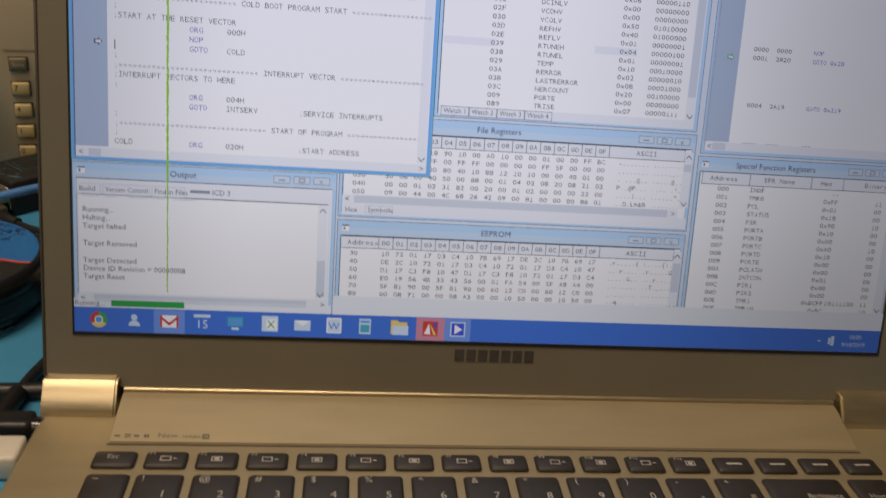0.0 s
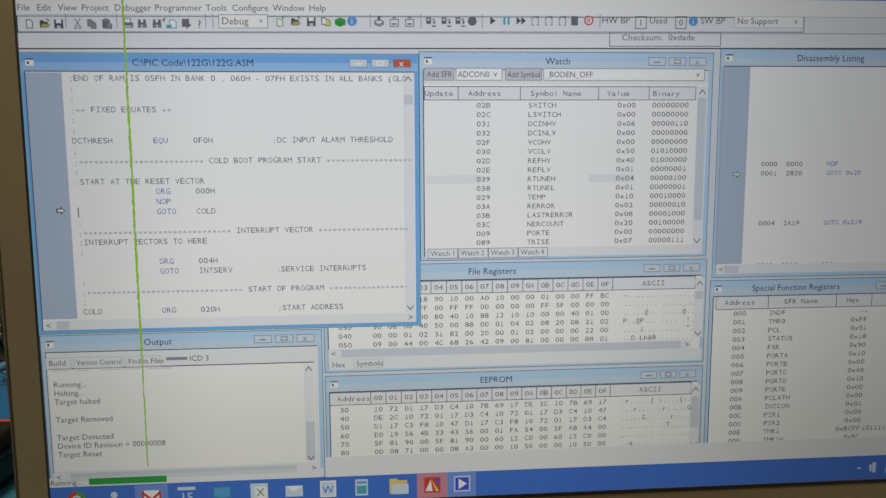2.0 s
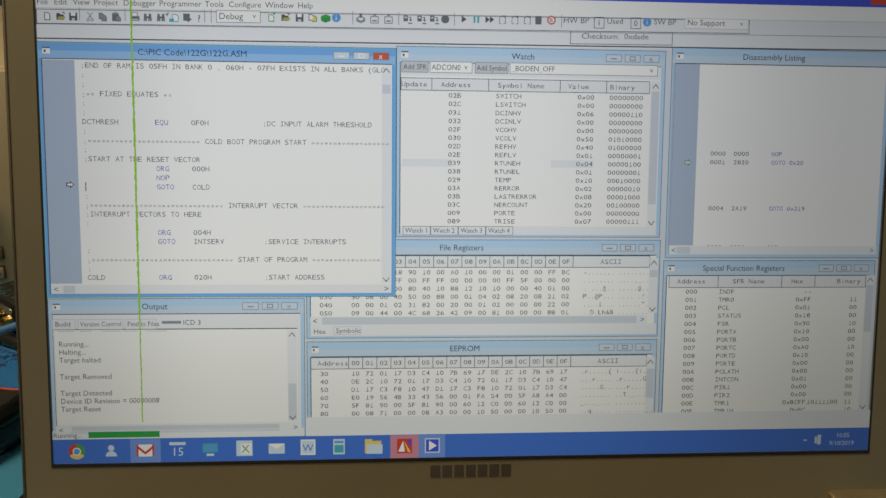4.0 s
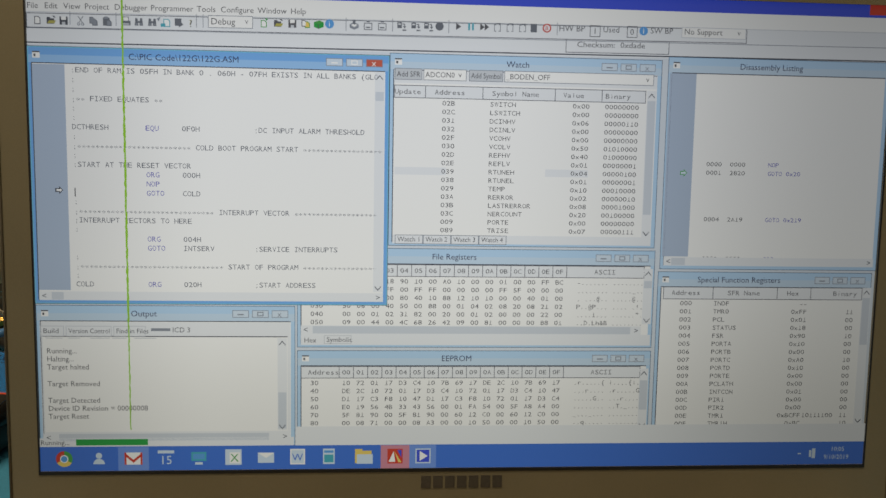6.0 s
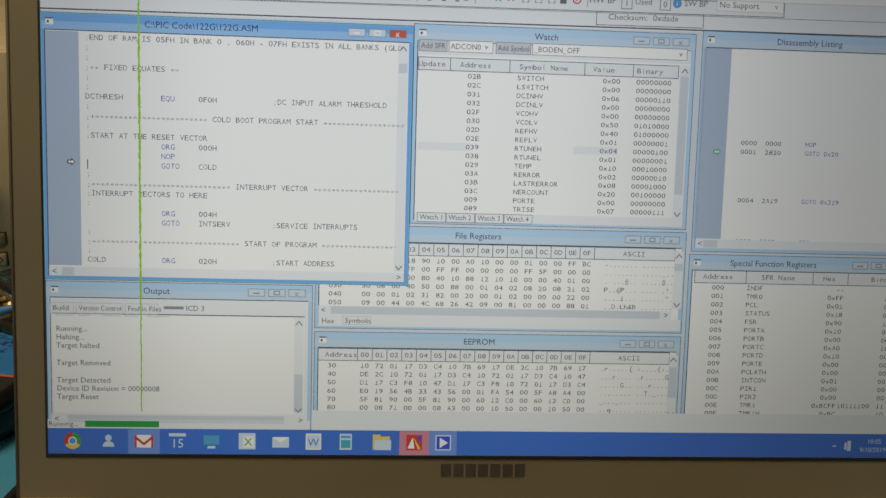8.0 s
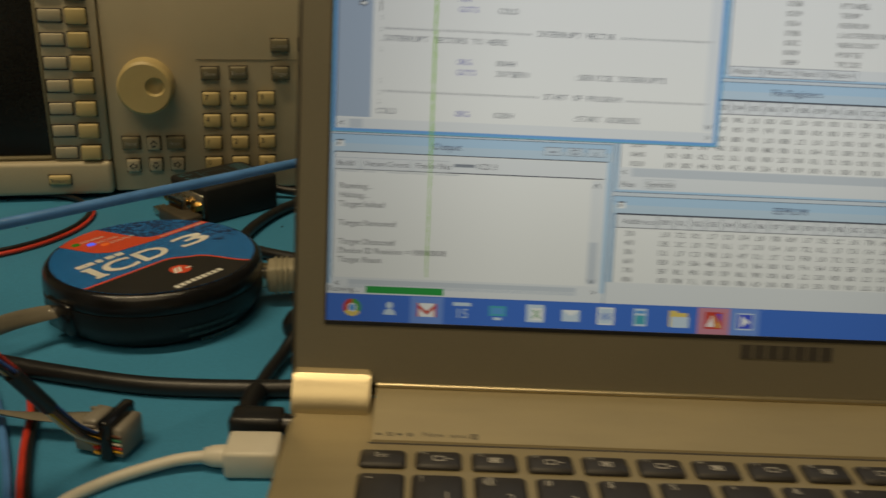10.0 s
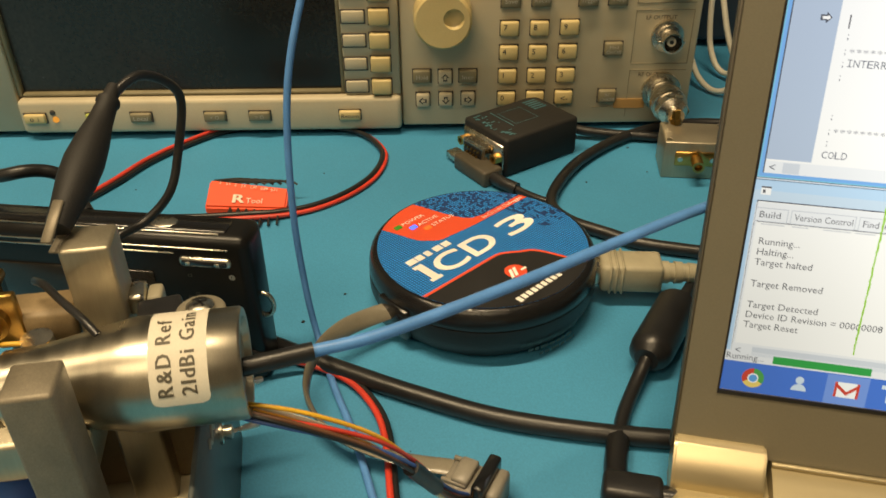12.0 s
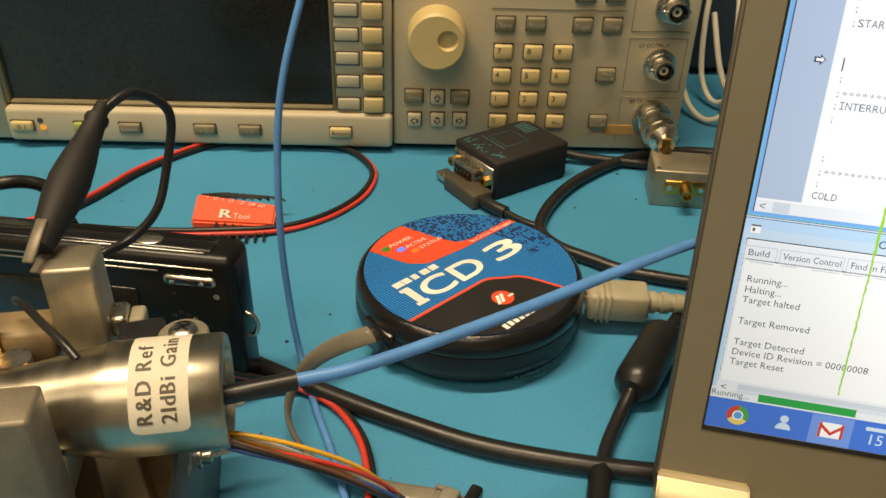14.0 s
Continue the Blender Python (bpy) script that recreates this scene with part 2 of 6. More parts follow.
def link_mesh(name, bm, materials, parent=None, label=""):
    me = bpy.data.meshes.new(name)
    bm.to_mesh(me)
    bm.free()
    for m in materials if isinstance(materials, (list, tuple)) else [materials]:
        me.materials.append(MAT[m] if isinstance(m, str) else m)
    ob = new(name, me)
    if parent is not None:
        ob.parent = parent
    if label:
        ob["label"] = label
    return ob


def part(name, bm, material, parent, label="", m=None):
    ob = link_mesh(name, bm, material, parent, label)
    if m is not None:
        ob.matrix_local = m
    return ob


def thing(name, m, label, category, group="", kind=""):
    ob = new(name)
    ob.empty_display_size = 0.01
    ob.matrix_world = m
    return tagged(ob, label, category, group, kind)


def smooth(bm, sharp=35):
    for f in bm.faces:
        f.smooth = True
    for e in bm.edges:
        if len(e.link_faces) == 2 and e.calc_face_angle(0) > radians(sharp):
            e.smooth = False
    return bm


def box(x0, x1, y0, y1, z0, z1, bevel=0.0, seg=2, bm=None, m=None):
    b = bmesh.new()
    bmesh.ops.create_cube(b, size=1, matrix=Matrix.Translation(((x0 + x1) / 2, (y0 + y1) / 2, (z0 + z1) / 2)) @ Matrix.Diagonal((x1 - x0, y1 - y0, z1 - z0, 1)))
    if bevel:
        bmesh.ops.bevel(b, geom=b.edges[:], offset=bevel, segments=seg, profile=0.5, affect="EDGES")
        smooth(b, 50)
    if m is not None:
        b.transform(m)
    return join(bm, b)


def join(bm, b):
    if bm is None:
        return b
    me = bpy.data.meshes.new("joined")
    b.to_mesh(me)
    b.free()
    bm.from_mesh(me)
    bpy.data.meshes.remove(me)
    return bm


def lathe(profile, seg=32, m=None, bm=None):
    """A turned body about z from (radius, height) pairs."""
    b = bmesh.new()
    rings = []
    for r, z in profile:
        if r <= 1e-6:
            rings.append([b.verts.new((0, 0, z))])
        else:
            rings.append([b.verts.new((r * math.cos(2 * math.pi * i / seg), r * math.sin(2 * math.pi * i / seg), z)) for i in range(seg)])
    for a, c in zip(rings, rings[1:]):
        for i in range(seg):
            j = (i + 1) % seg
            if len(a) == 1 and len(c) > 1:
                b.faces.new((a[0], c[j], c[i])[::-1])
            elif len(c) == 1 and len(a) > 1:
                b.faces.new((a[i], a[j], c[0]))
            elif len(a) > 1:
                b.faces.new((a[i], a[j], c[j], c[i]))
    bmesh.ops.recalc_face_normals(b, faces=b.faces[:])
    smooth(b, 40)
    if m is not None:
        b.transform(m)
    return join(bm, b)


def spline(points, n=10):
    """A smooth line through the points."""
    p = [Vector(q) for q in points]
    p = [2 * p[0] - p[1], *p, 2 * p[-1] - p[-2]]
    out = []
    for i in range(1, len(p) - 2):
        for k in range(n):
            t = k / n
            out.append(0.5 * (2 * p[i] + (p[i + 1] - p[i - 1]) * t + (2 * p[i - 1] - 5 * p[i] + 4 * p[i + 1] - p[i + 2]) * t * t + (3 * p[i] - p[i - 1] - 3 * p[i + 1] + p[i + 2]) * t ** 3))
    out.append(p[-2])
    return out


def cord(points, r, r2=None, seg=10, n=10, shift=(0, 0, 0), bm=None, twist=(0, 0)):
    """A cable along a smooth line; r2 makes it flat, with its width r across and r2 upward. twist: its lean in degrees, spread evenly along it."""
    line = [q + Vector(shift) for q in spline(points, n)]
    b = bmesh.new()
    rings, up, side = [], Vector((0, 0, 1)), None
    for i, q in enumerate(line):
        d = (line[min(i + 1, len(line) - 1)] - line[max(i - 1, 0)]).normalized()
        if side is None or r2:
            side = d.cross(up) if abs(d.z) < 0.99 else d.cross(Vector((0, 1, 0)))
        side = (side - d * side.dot(d)).normalized()
        top = side.cross(d).normalized()
        lean = radians(float(np.interp(i / (len(line) - 1), np.linspace(0, 1, len(twist)), twist)))
        side, top = side * math.cos(lean) + top * math.sin(lean), top * math.cos(lean) - side * math.sin(lean)
        rings.append([b.verts.new(q + side * r * math.cos(2 * math.pi * k / seg) + top * (r2 or r) * math.sin(2 * math.pi * k / seg)) for k in range(seg)])
    for a, c in zip(rings, rings[1:]):
        for k in range(seg):
            b.faces.new((a[k], a[(k + 1) % seg], c[(k + 1) % seg], c[k]))
    b.faces.new(rings[0][::-1])
    b.faces.new(rings[-1])
    bmesh.ops.recalc_face_normals(b, faces=b.faces[:])
    smooth(b, 60)
    return join(bm, b)


GLYPHS = {}


def glyph(text, fine=2):
    """Vertices and triangles of a text in the built-in font, one unit high, and its width."""
    if (text, fine) not in GLYPHS:
        cu = bpy.data.curves.new("glyph", "FONT")
        cu.body, cu.size, cu.resolution_u, cu.fill_mode = text, 1.0, fine, "FRONT"
        ob = new("glyph", cu)
        bpy.context.view_layer.update()
        me = ob.evaluated_get(bpy.context.evaluated_depsgraph_get()).to_mesh()
        v = [(p.co.x, p.co.y) for p in me.vertices]
        f = [tuple(p.vertices) for p in me.polygons]
        xs = [p[0] for p in v] or [0, 0.3]
        GLYPHS[text, fine] = (v, f, min(xs), max(xs))
        bpy.data.objects.remove(ob)
        bpy.data.curves.remove(cu)
    return GLYPHS[text, fine]


class Sheet:
    """Flat marks in one plane: rectangles, discs and lettering, laid in thin layers. flip: v runs downwards."""

    def __init__(self, unit, height, names, step=0.00005):
        self.unit, self.height, self.names, self.step = unit, height, list(names), step
        self.v, self.f, self.m = [], [], []

    def add(self, pts, faces, layer, name):
        if name not in self.names:
            self.names.append(name)
        n = len(self.v)
        for u, v in pts:
            self.v.append((u * self.unit, -layer * self.step, (self.height - v) * self.unit))
        for f in faces:
            self.f.append([n + i for i in f])
            self.m.append(self.names.index(name))

    def rect(self, u0, v0, u1, v1, name, layer=1):
        self.add([(u0, v1), (u1, v1), (u1, v0), (u0, v0)], [(0, 1, 2, 3)], layer, name)

    def poly(self, pts, name, layer=1):
        self.add(pts, [tuple(range(len(pts)))], layer, name)

    def outline(self, u0, v0, u1, v1, name, layer=2, w=1):
        for q in ((u0, v0, u1, v0 + w), (u0, v1 - w, u1, v1), (u0, v0 + w, u0 + w, v1 - w), (u1 - w, v0 + w, u1, v1 - w)):
            self.rect(*q, name, layer)

    def disc(self, u, v, r, name, layer=2, a0=0, a1=360):
        full = a1 - a0 >= 360
        k = 16
        pts = [(u + r * math.cos(radians(a0 + (a1 - a0) * i / k)), v - r * math.sin(radians(a0 + (a1 - a0) * i / k))) for i in range(k if full else k + 1)]
        self.add(pts if full else pts + [(u, v)], [tuple(range(k if full else k + 2))], layer, name)

    def words(self, u, v, text, name, size=12.0, layer=4, width=None):
        """Proportional lettering, its middle line at v; width stretches it."""
        g = glyph(text)
        k = size if width is None else width / max(g[3], 0.01)
        self.add([(u + x * k, v + size * 0.34 - y * size) for x, y in g[0]], g[1], layer, name)

    def typed(self, u, v, text, name, cell=6.88, size=12.0, layer=4):
        """Lettering with every sign in a cell of one width."""
        for i, c in enumerate(text):
            if c != " ":
                x0, x1 = glyph(c)[2:]
                k = min(size * 1.3, 0.86 * cell / max(x1 - x0, 0.05))
                if c in "1I;:.,!il-|'":
                    k = size * (1.3 if c in ".-" else 0.9)
                at = u + (i + 0.5) * cell - k * (x0 + x1) / 2
                mid, foot = u + (i + 0.5) * cell, v + size * 0.34
                if c == "*":
                    k *= 0.85
                    self.add([(mid + (x - (x0 + x1) / 2) * k, v + size * 0.18 - (y - 0.25) * size * 0.8) for x, y in glyph(c)[0]], glyph(c)[1], layer, name)
                    continue
                if c in "1I":
                    self.rect(mid - cell * 0.34, foot - 0.9, mid + cell * 0.34, foot, name, layer)
                if c == "I":
                    self.rect(mid - cell * 0.34, foot - size * 0.70, mid + cell * 0.34, foot - size * 0.70 + 0.9, name, layer)
                self.add([(at + x * k, v + size * 0.34 - y * size) for x, y in glyph(c)[0]], glyph(c)[1], layer, name)

    def build(self, name, parent, m=None, label=""):
        me = bpy.data.meshes.new(name)
        me.from_pydata(self.v, [], self.f)
        me.polygons.foreach_set("material_index", self.m)
        for k in self.names:
            me.materials.append(MAT[k])
        me.update()
        ob = new(name, me)
        ob.parent = parent
        if m is not None:
            ob.matrix_local = m
        if label:
            ob["label"] = label
        return ob

# ---- the room and the bench ----


def slab(name, x0, x1, y0, y1, z0, z1, material, label, category):
    ob = link_mesh(name, box(x0, x1, y0, y1, z0, z1), material)
    return tagged(ob, label, category, kind="structure")


slab("floor", -2.6, 2.6, -2.6, 1.9, -0.82, -0.75, "floor_vinyl", "grey vinyl floor under the bench", "floor")
slab("ceiling", -2.6, 2.6, -2.6, 1.9, 1.80, 1.88, "wall_paint", "plain pale ceiling above the bench", "ceiling")
slab("wall_north", -2.6, 2.6, 1.0, 1.1, -0.75, 1.80, "dark_wall", "dark blue-grey wall behind the bench", "wall")
slab("wall_south", -2.6, 2.6, -2.6, -2.5, -0.75, 1.80, "wall_paint", "plain warm-white painted wall", "wall")
slab("wall_west", -2.6, -2.5, -2.5, 1.0, -0.75, 1.80, "wall_paint", "plain warm-white painted wall", "wall")
slab("wall_east", 2.5, 2.6, -2.5, 1.0, -0.75, 1.80, "wall_paint", "plain warm-white painted wall", "wall")

bench = thing("workbench", pose(0, 0, 0), "workbench with a blue rubber anti-static mat on top", "workbench")
part("tabletop", box(-1.1, 1.0, -0.46, 0.64, -0.035, -0.003, 0.003), "beige_panel", bench, "laminated board edge")
part("mat", box(-1.09, 0.99, -0.455, 0.63, -0.003, 0.0025, 0.0008), "bench_mat", bench, "blue rubber mat with small dark specks")
for lx in (-1.0, 0.9):
    for ly in (-0.38, 0.56):
        part("leg", box(lx - 0.025, lx + 0.025, ly - 0.025, ly + 0.025, -0.75, -0.035, 0.003), "key_grey", bench)
rnd = random.Random(4)
crumbs = bmesh.new()
for i in range(34):
    cx, cy, r = rnd.uniform(-0.26, 0.0), rnd.uniform(-0.05, 0.22), rnd.uniform(0.0002, 0.0006)
    box(cx - r, cx + r * rnd.uniform(0.6, 1.6), cy - r, cy + r, 0.0025, 0.0025 + r * 0.5, m=None, bm=crumbs)
part("specks", crumbs, "black_rubber", bench, "scattered dark crumbs on the mat")["kind"] = "stuff"

# ---- the laptop ----
TILT = 14.9
W, H = 0.2935, 0.2935 * 768 / 1366
PX = W / 1366
laptop = thing("laptop", pose(0, 0, 0), "open silver laptop with a lit screen standing on the mat", "laptop")
LID = pose(0, 0, 0.036, -TILT, 0, 0)

# lid: a frame round the panel, and a back shell
bz = bmesh.new()
x0, x1, z0, z1 = -0.0094, W + 0.0094, -0.0195, H + 0.0110
for q in ((x0, 0, z0, z1), (W, x1, z0, z1), (0, W, z0, 0), (0, W, H, z1)):
    box(q[0], q[1], -0.0007, 0.0022, q[2], q[3], bm=bz)
bmesh.ops.remove_doubles(bz, verts=bz.verts[:], dist=1e-5)
part("bezel", bz, "silver_bezel", laptop, "satin silver screen surround", LID)
part("lid", box(x0 - 0.0006, x1 + 0.0006, 0.0022, 0.0062, z0 - 0.0006, z1 + 0.0006, 0.0016, 3), "silver", laptop, "silver lid shell", LID)
rim = bmesh.new()
box(x0 - 0.0009, x0, -0.0013, 0.0024, z0, z1, 0.0003, 1, bm=rim)
box(x1, x1 + 0.0009, -0.0013, 0.0024, z0, z1, 0.0003, 1, bm=rim)
box(x0, x1, -0.0013, 0.0024, z1, z1 + 0.0009, 0.0003, 1, bm=rim)
part("lid_rim", rim, "lid_edge", laptop, "thin dull edge of the lid", LID)
for q in ((-0.0005, 0, -0.001, H), (W, W + 0.0005, -0.001, H), (-0.0005, W + 0.0005, -0.0012, 0)):
    part("screen_gasket", box(q[0], q[1], -0.0010, -0.0006, q[2], q[3]), "black_rubber", laptop, "black line beside the panel", LID)
# the maker's mark: seven plain blocks
for i in range(7):
    u = 0.1306 + i * 0.00425
    part("badge_block", box(u, u + 0.0034, -0.0010, -0.0006, -0.0072, -0.0028), "logo_grey", laptop, "dark grey block of the maker's mark", LID)

# base
base = box(-0.0095, 0.3030, -0.2150, -0.0030, 0.0042, 0.0110, 0.0022, 3)
part("base", base, "silver", laptop, "silver keyboard deck")
# raised strip between the hinges
strip = bmesh.new()
prof = [(-0.0030, 0.0110), (-0.0030, 0.0166), (-0.0090, 0.0168), (-0.0120, 0.0162), (-0.0200, 0.0138), (-0.0278, 0.0116), (-0.0282, 0.0108)]
ends = [[strip.verts.new((x, y + dy, z)) for y, z in prof] for x, dy in ((0.0165, 0), (0.2775, 0))]
for i in range(len(prof) - 1):
    strip.faces.new((ends[0][i], ends[0][i + 1], ends[1][i + 1], ends[1][i]))
strip.faces.new(ends[0][::-1]), strip.faces.new(ends[1])
bmesh.ops.recalc_face_normals(strip, faces=strip.faces[:])
part("hinge_strip", smooth(strip, 30), "silver", laptop, "sloping silver strip behind the keys")
part("strip_edge", cord([(0.0165, -0.0070, 0.0173), (0.147, -0.0070, 0.0173), (0.2775, -0.0070, 0.0173)], 0.0009, seg=8, n=2), "hinge_metal", laptop, "bright metal line under the screen")
groove = box(0.0158, 0.2783, -0.0290, -0.0284, 0.0109, 0.01115)
part("groove", groove, "logo_grey", laptop, "dark joint line")
for hx in (-0.0095, 0.2790):
    hinge = bmesh.new()
    pr = [(-0.0010, 0.0218), (-0.0056, 0.0222), (-0.0074, 0.0215), (-0.0124, 0.0146), (-0.0137, 0.0122), (-0.0136, 0.0096), (-0.0124, 0.0088), (-0.0010, 0.0090)]
    e = [[hinge.verts.new((hx + d, y - 0.0012, z - 0.0006)) for y, z in pr] for d in (0, 0.0242)]
    for i in range(len(pr)):
        j = (i + 1) % len(pr)
        hinge.faces.new((e[0][i], e[0][j], e[1][j], e[1][i]))
    hinge.faces.new(e[0][::-1]), hinge.faces.new(e[1])
    bmesh.ops.recalc_face_normals(hinge, faces=hinge.faces[:])
    bmesh.ops.bevel(hinge, geom=[k for k in hinge.edges if k.calc_face_angle(0) > 0.15], offset=0.0007, segments=2, affect="EDGES")
    part("hinge_cover", smooth(hinge, 40), "hinge_metal", laptop, "bright metal hinge cover")
for fx in (0.02, 0.27):
    for fy in (-0.19, -0.03):
        part("rubber_foot", lathe([(0, 0), (0.006, 0), (0.006, 0.0019), (0, 0.0019)], 16, pose(fx, fy, 0.0025)), "black_rubber", laptop)
part("touchpad", box(0.095, 0.200, -0.205, -0.140, 0.0109, 0.0112, 0.0001, 1), "silver_bezel", laptop)

# keys
KEYCAPS = {}


def key(xa, xb, ya, yb):
    size = (round(xb - xa, 4), round(ya - yb, 4))
    if size not in KEYCAPS:
        b = box(0, size[0], -size[1], 0, 0, 0.0017, 0.0011, 2)
        for v in b.verts:
            if v.co.z > 0.001:
                v.co.x += (size[0] / 2 - v.co.x) * 0.05
                v.co.y += (-size[1] / 2 - v.co.y) * 0.05
        me = bpy.data.meshes.new("key")
        b.to_mesh(me)
        b.free()
        me.materials.append(MAT["key_plastic"])
        KEYCAPS[size] = me
    ob = new("key", KEYCAPS[size])
    ob.parent = laptop
    ob.location = (xa, ya, 0.0108)


for i in range(17):
    if i < 17:
        c = 0.0204 + 0.01582 * i
        key(c - 0.0066, c + 0.0066, -0.0330, -0.0408)
key(0.0140, 0.0270, -0.0436, -0.0582)
for i in range(12):
    key(0.0288 + 0.01702 * i, 0.0432 + 0.01702 * i, -0.0436, -0.0582)
key(0.2330, 0.2610, -0.0436, -0.0582)
key(0.2640, 0.2782, -0.0436, -0.0582)
for row, (start, count) in enumerate(((0.0360, 13), (0.0400, 11), (0.0490, 10))):
    ya = -0.0606 - 0.0170 * row
    key(0.0140, start - 0.0026, ya, ya - 0.0146)
    for i in range(count):
        key(start + 0.01702 * i, start + 0.01702 * i + 0.0144, ya, ya - 0.0146)
    key(start + 0.01702 * count, 0.2610, ya, ya - 0.0146)
    key(0.2640, 0.2782, ya, ya - 0.0146)
for xa, xb in ((0.014, 0.031), (0.0336, 0.048), (0.0506, 0.065), (0.0676, 0.082), (0.0846, 0.170), (0.1726, 0.187), (0.1896, 0.204), (0.2066, 0.221), (0.2236, 0.238), (0.2406, 0.278)):
    key(xa, xb, -0.1116, -0.1262)
FLAT = Matrix(((1, 0, 0, 0), (0, 0, 1, 0), (0, -1, 0, 0.01262), (0, 0, 0, 1)))
legend = Sheet(0.001, 0, ["legend_white"])
for i, (a, b) in enumerate(zip("~!@#$%^&*()-+", "`1234567890-=")):
    u = 14.0 if i == 0 else 28.8 + 17.02 * (i - 1)
    legend.words(u + 2.2, 46.6, a, "legend_white", 3.6)
    if i:
        legend.words(u + 8.6, 53.4, b, "legend_white", 4.2)
legend.words(245.0, 53.0, "Backspace", "legend_white", 3.0)
legend.words(267.0, 53.0, "Home", "legend_white", 3.0)
legend.words(18.2, 36.6, "Esc", "legend_white", 2.9)
for i in range(1, 13):
    c = 20.4 + 15.82 * i
    legend.words(c - 5.2, 35.0, "F%d" % i, "legend_white", 2.0)
    legend.outline(c - 1.7, 36.1, c + 1.7, 38.3, "legend_white", 1, 0.35)
    if i % 2:
        legend.rect(c + 2.3, 37.0, c + 3.5, 37.4, "legend_white", 1)
    else:
        legend.rect(c - 0.8, 36.6, c + 0.8, 37.8, "legend_white", 1)
for i in range(13, 17):
    c = 20.4 + 15.82 * i
    legend.rect(c - 2.8, 36.8, c + 2.8, 37.6, "legend_white", 1)
legend.build("key_legend", laptop, FLAT, "pale printed key signs")
marks = Sheet(0.001, 0, ["faded_ink"])
marks.outline(17.6, -2.5, 19.4, -1.7, "faded_ink", 1, 0.25), marks.rect(18.0, -2.2, 19.0, -2.0, "faded_ink", 1)
for i in range(3):
    marks.rect(20.8, -2.9 + 0.55 * i, 22.8, -2.6 + 0.55 * i, "faded_ink", 1)
marks.rect(23.8, -2.6, 25.4, -1.8, "faded_ink", 1)
marks.disc(27.6, -2.2, 0.75, "faded_ink", 1, 90, 270), marks.disc(27.9, -2.2, 0.75, "faded_ink", 1, -90, 90)
marks.words(31.2, -2.5, "New", "faded_ink", 2.6, 1, width=6.6)
marks.words(39.2, -2.1, "SERIES", "faded_ink", 1.5, 1, width=5.8)
marks.outline(45.6, -3.2, 47.8, -1.2, "faded_ink", 1, 0.5), marks.rect(46.4, -2.5, 47.0, -1.9, "faded_ink", 1)
marks.build("deck_print", laptop, Matrix(((1, 0, 0, 0), (0, 0.2715, 0.9625, -0.0278), (0, -0.9625, 0.2715, 0.0116), (0, 0, 0, 1))), "small dark port signs")

# the picture on the panel
display = part("display", box(0.0, W, 0.0002, 0.0020, 0.0, H), "px_mdi", laptop, "lit panel with program windows", LID)


def sheet():
    return Sheet(PX, 768, [])


def program_window(u0, v0, u1, v1, title, tu, on=False, buttons=True, base=2):
    s = sheet()
    s.rect(u0, v0, u1, v1, "px_title_on" if on else "px_title", base)
    s.rect(u0, v0 + 13, u1, v0 + 25, "px_title_on_low" if on else "px_title_low", base + 0.5)
    s.outline(u0, v0, u1, v1, "px_edge_on" if on else "px_edge", base + 1, 2 if on else 1)
    s.outline(u0, v0, u1, v1, "px_line", base + 2, 0.7)
    s.rect(u0 + 7, v0 + 26, u1 - 7, v1 - 6, "px_white", base + 1)
    s.rect(u0 + 6, v0 + 24.6, u1 - 7, v0 + 26, "px_line", base + 2)
    s.rect(u0 + 5.6, v0 + 26, u0 + 7, v1 - 6, "px_line", base + 2)
    s.rect(u0 + 8, v0 + 8, u0 + 19, v0 + 18, "px_white", base + 2)
    s.rect(u0 + 8, v0 + 8, u0 + 19, v0 + 10, "px_ink", base + 3)
    s.rect(u0 + 10, v0 + 12, u0 + 13, v0 + 16, "px_ink", base + 3)
    s.words(tu, v0 + 13, title, "px_name", 13.5, base + 3)
    if buttons:
        for i in range(3):
            b = u1 - 99 + i * 31
            s.rect(b, v0 + 7, b + 26, v0 + 19, ("px_close" if on and i == 2 else "px_button"), base + 2)
            s.outline(b, v0 + 7, b + 26, v0 + 19, "px_mid", base + 3)
            if i == 0:
                s.rect(b + 8, v0 + 13, b + 18, v0 + 15, "px_white" if on else "px_mid", base + 3)
            elif i == 1:
                s.outline(b + 8, v0 + 9.5, b + 18, v0 + 16.5, "px_white" if on else "px_mid", base + 3, 1.5)
            else:
                s.words(b + 9, v0 + 13, "x", "px_white" if on else "px_mid", 13, base + 3)
    return s


def scroll_v(s, u, v0, v1, t0, t1, layer=4):
    s.rect(u, v0, u + 15, v1, "px_face", layer)
    s.rect(u + 1, t0, u + 14, t1, "px_thumb", layer + 1)
    for v, d in ((v0 + 7, 3), (v1 - 7, -3)):
        for k in (-1, 1):
            s.poly([(u + 7.5, v - d), (u + 7.5 + 5 * k, v + d), (u + 7.5 + 5 * k, v + d + 2), (u + 7.5, v - d + 2)], "px_line", layer + 2)


def scroll_h(s, u0, u1, v, t0, t1, layer=4):
    s.rect(u0, v, u1, v + 14, "px_face", layer)
    s.rect(t0, v + 1, t1, v + 13, "px_thumb", layer + 1)
    s.words(u0 + 4, v + 7, "<", "px_line", 13, layer + 2)
    s.words(u1 - 12, v + 7, ">", "px_line", 13, layer + 2)


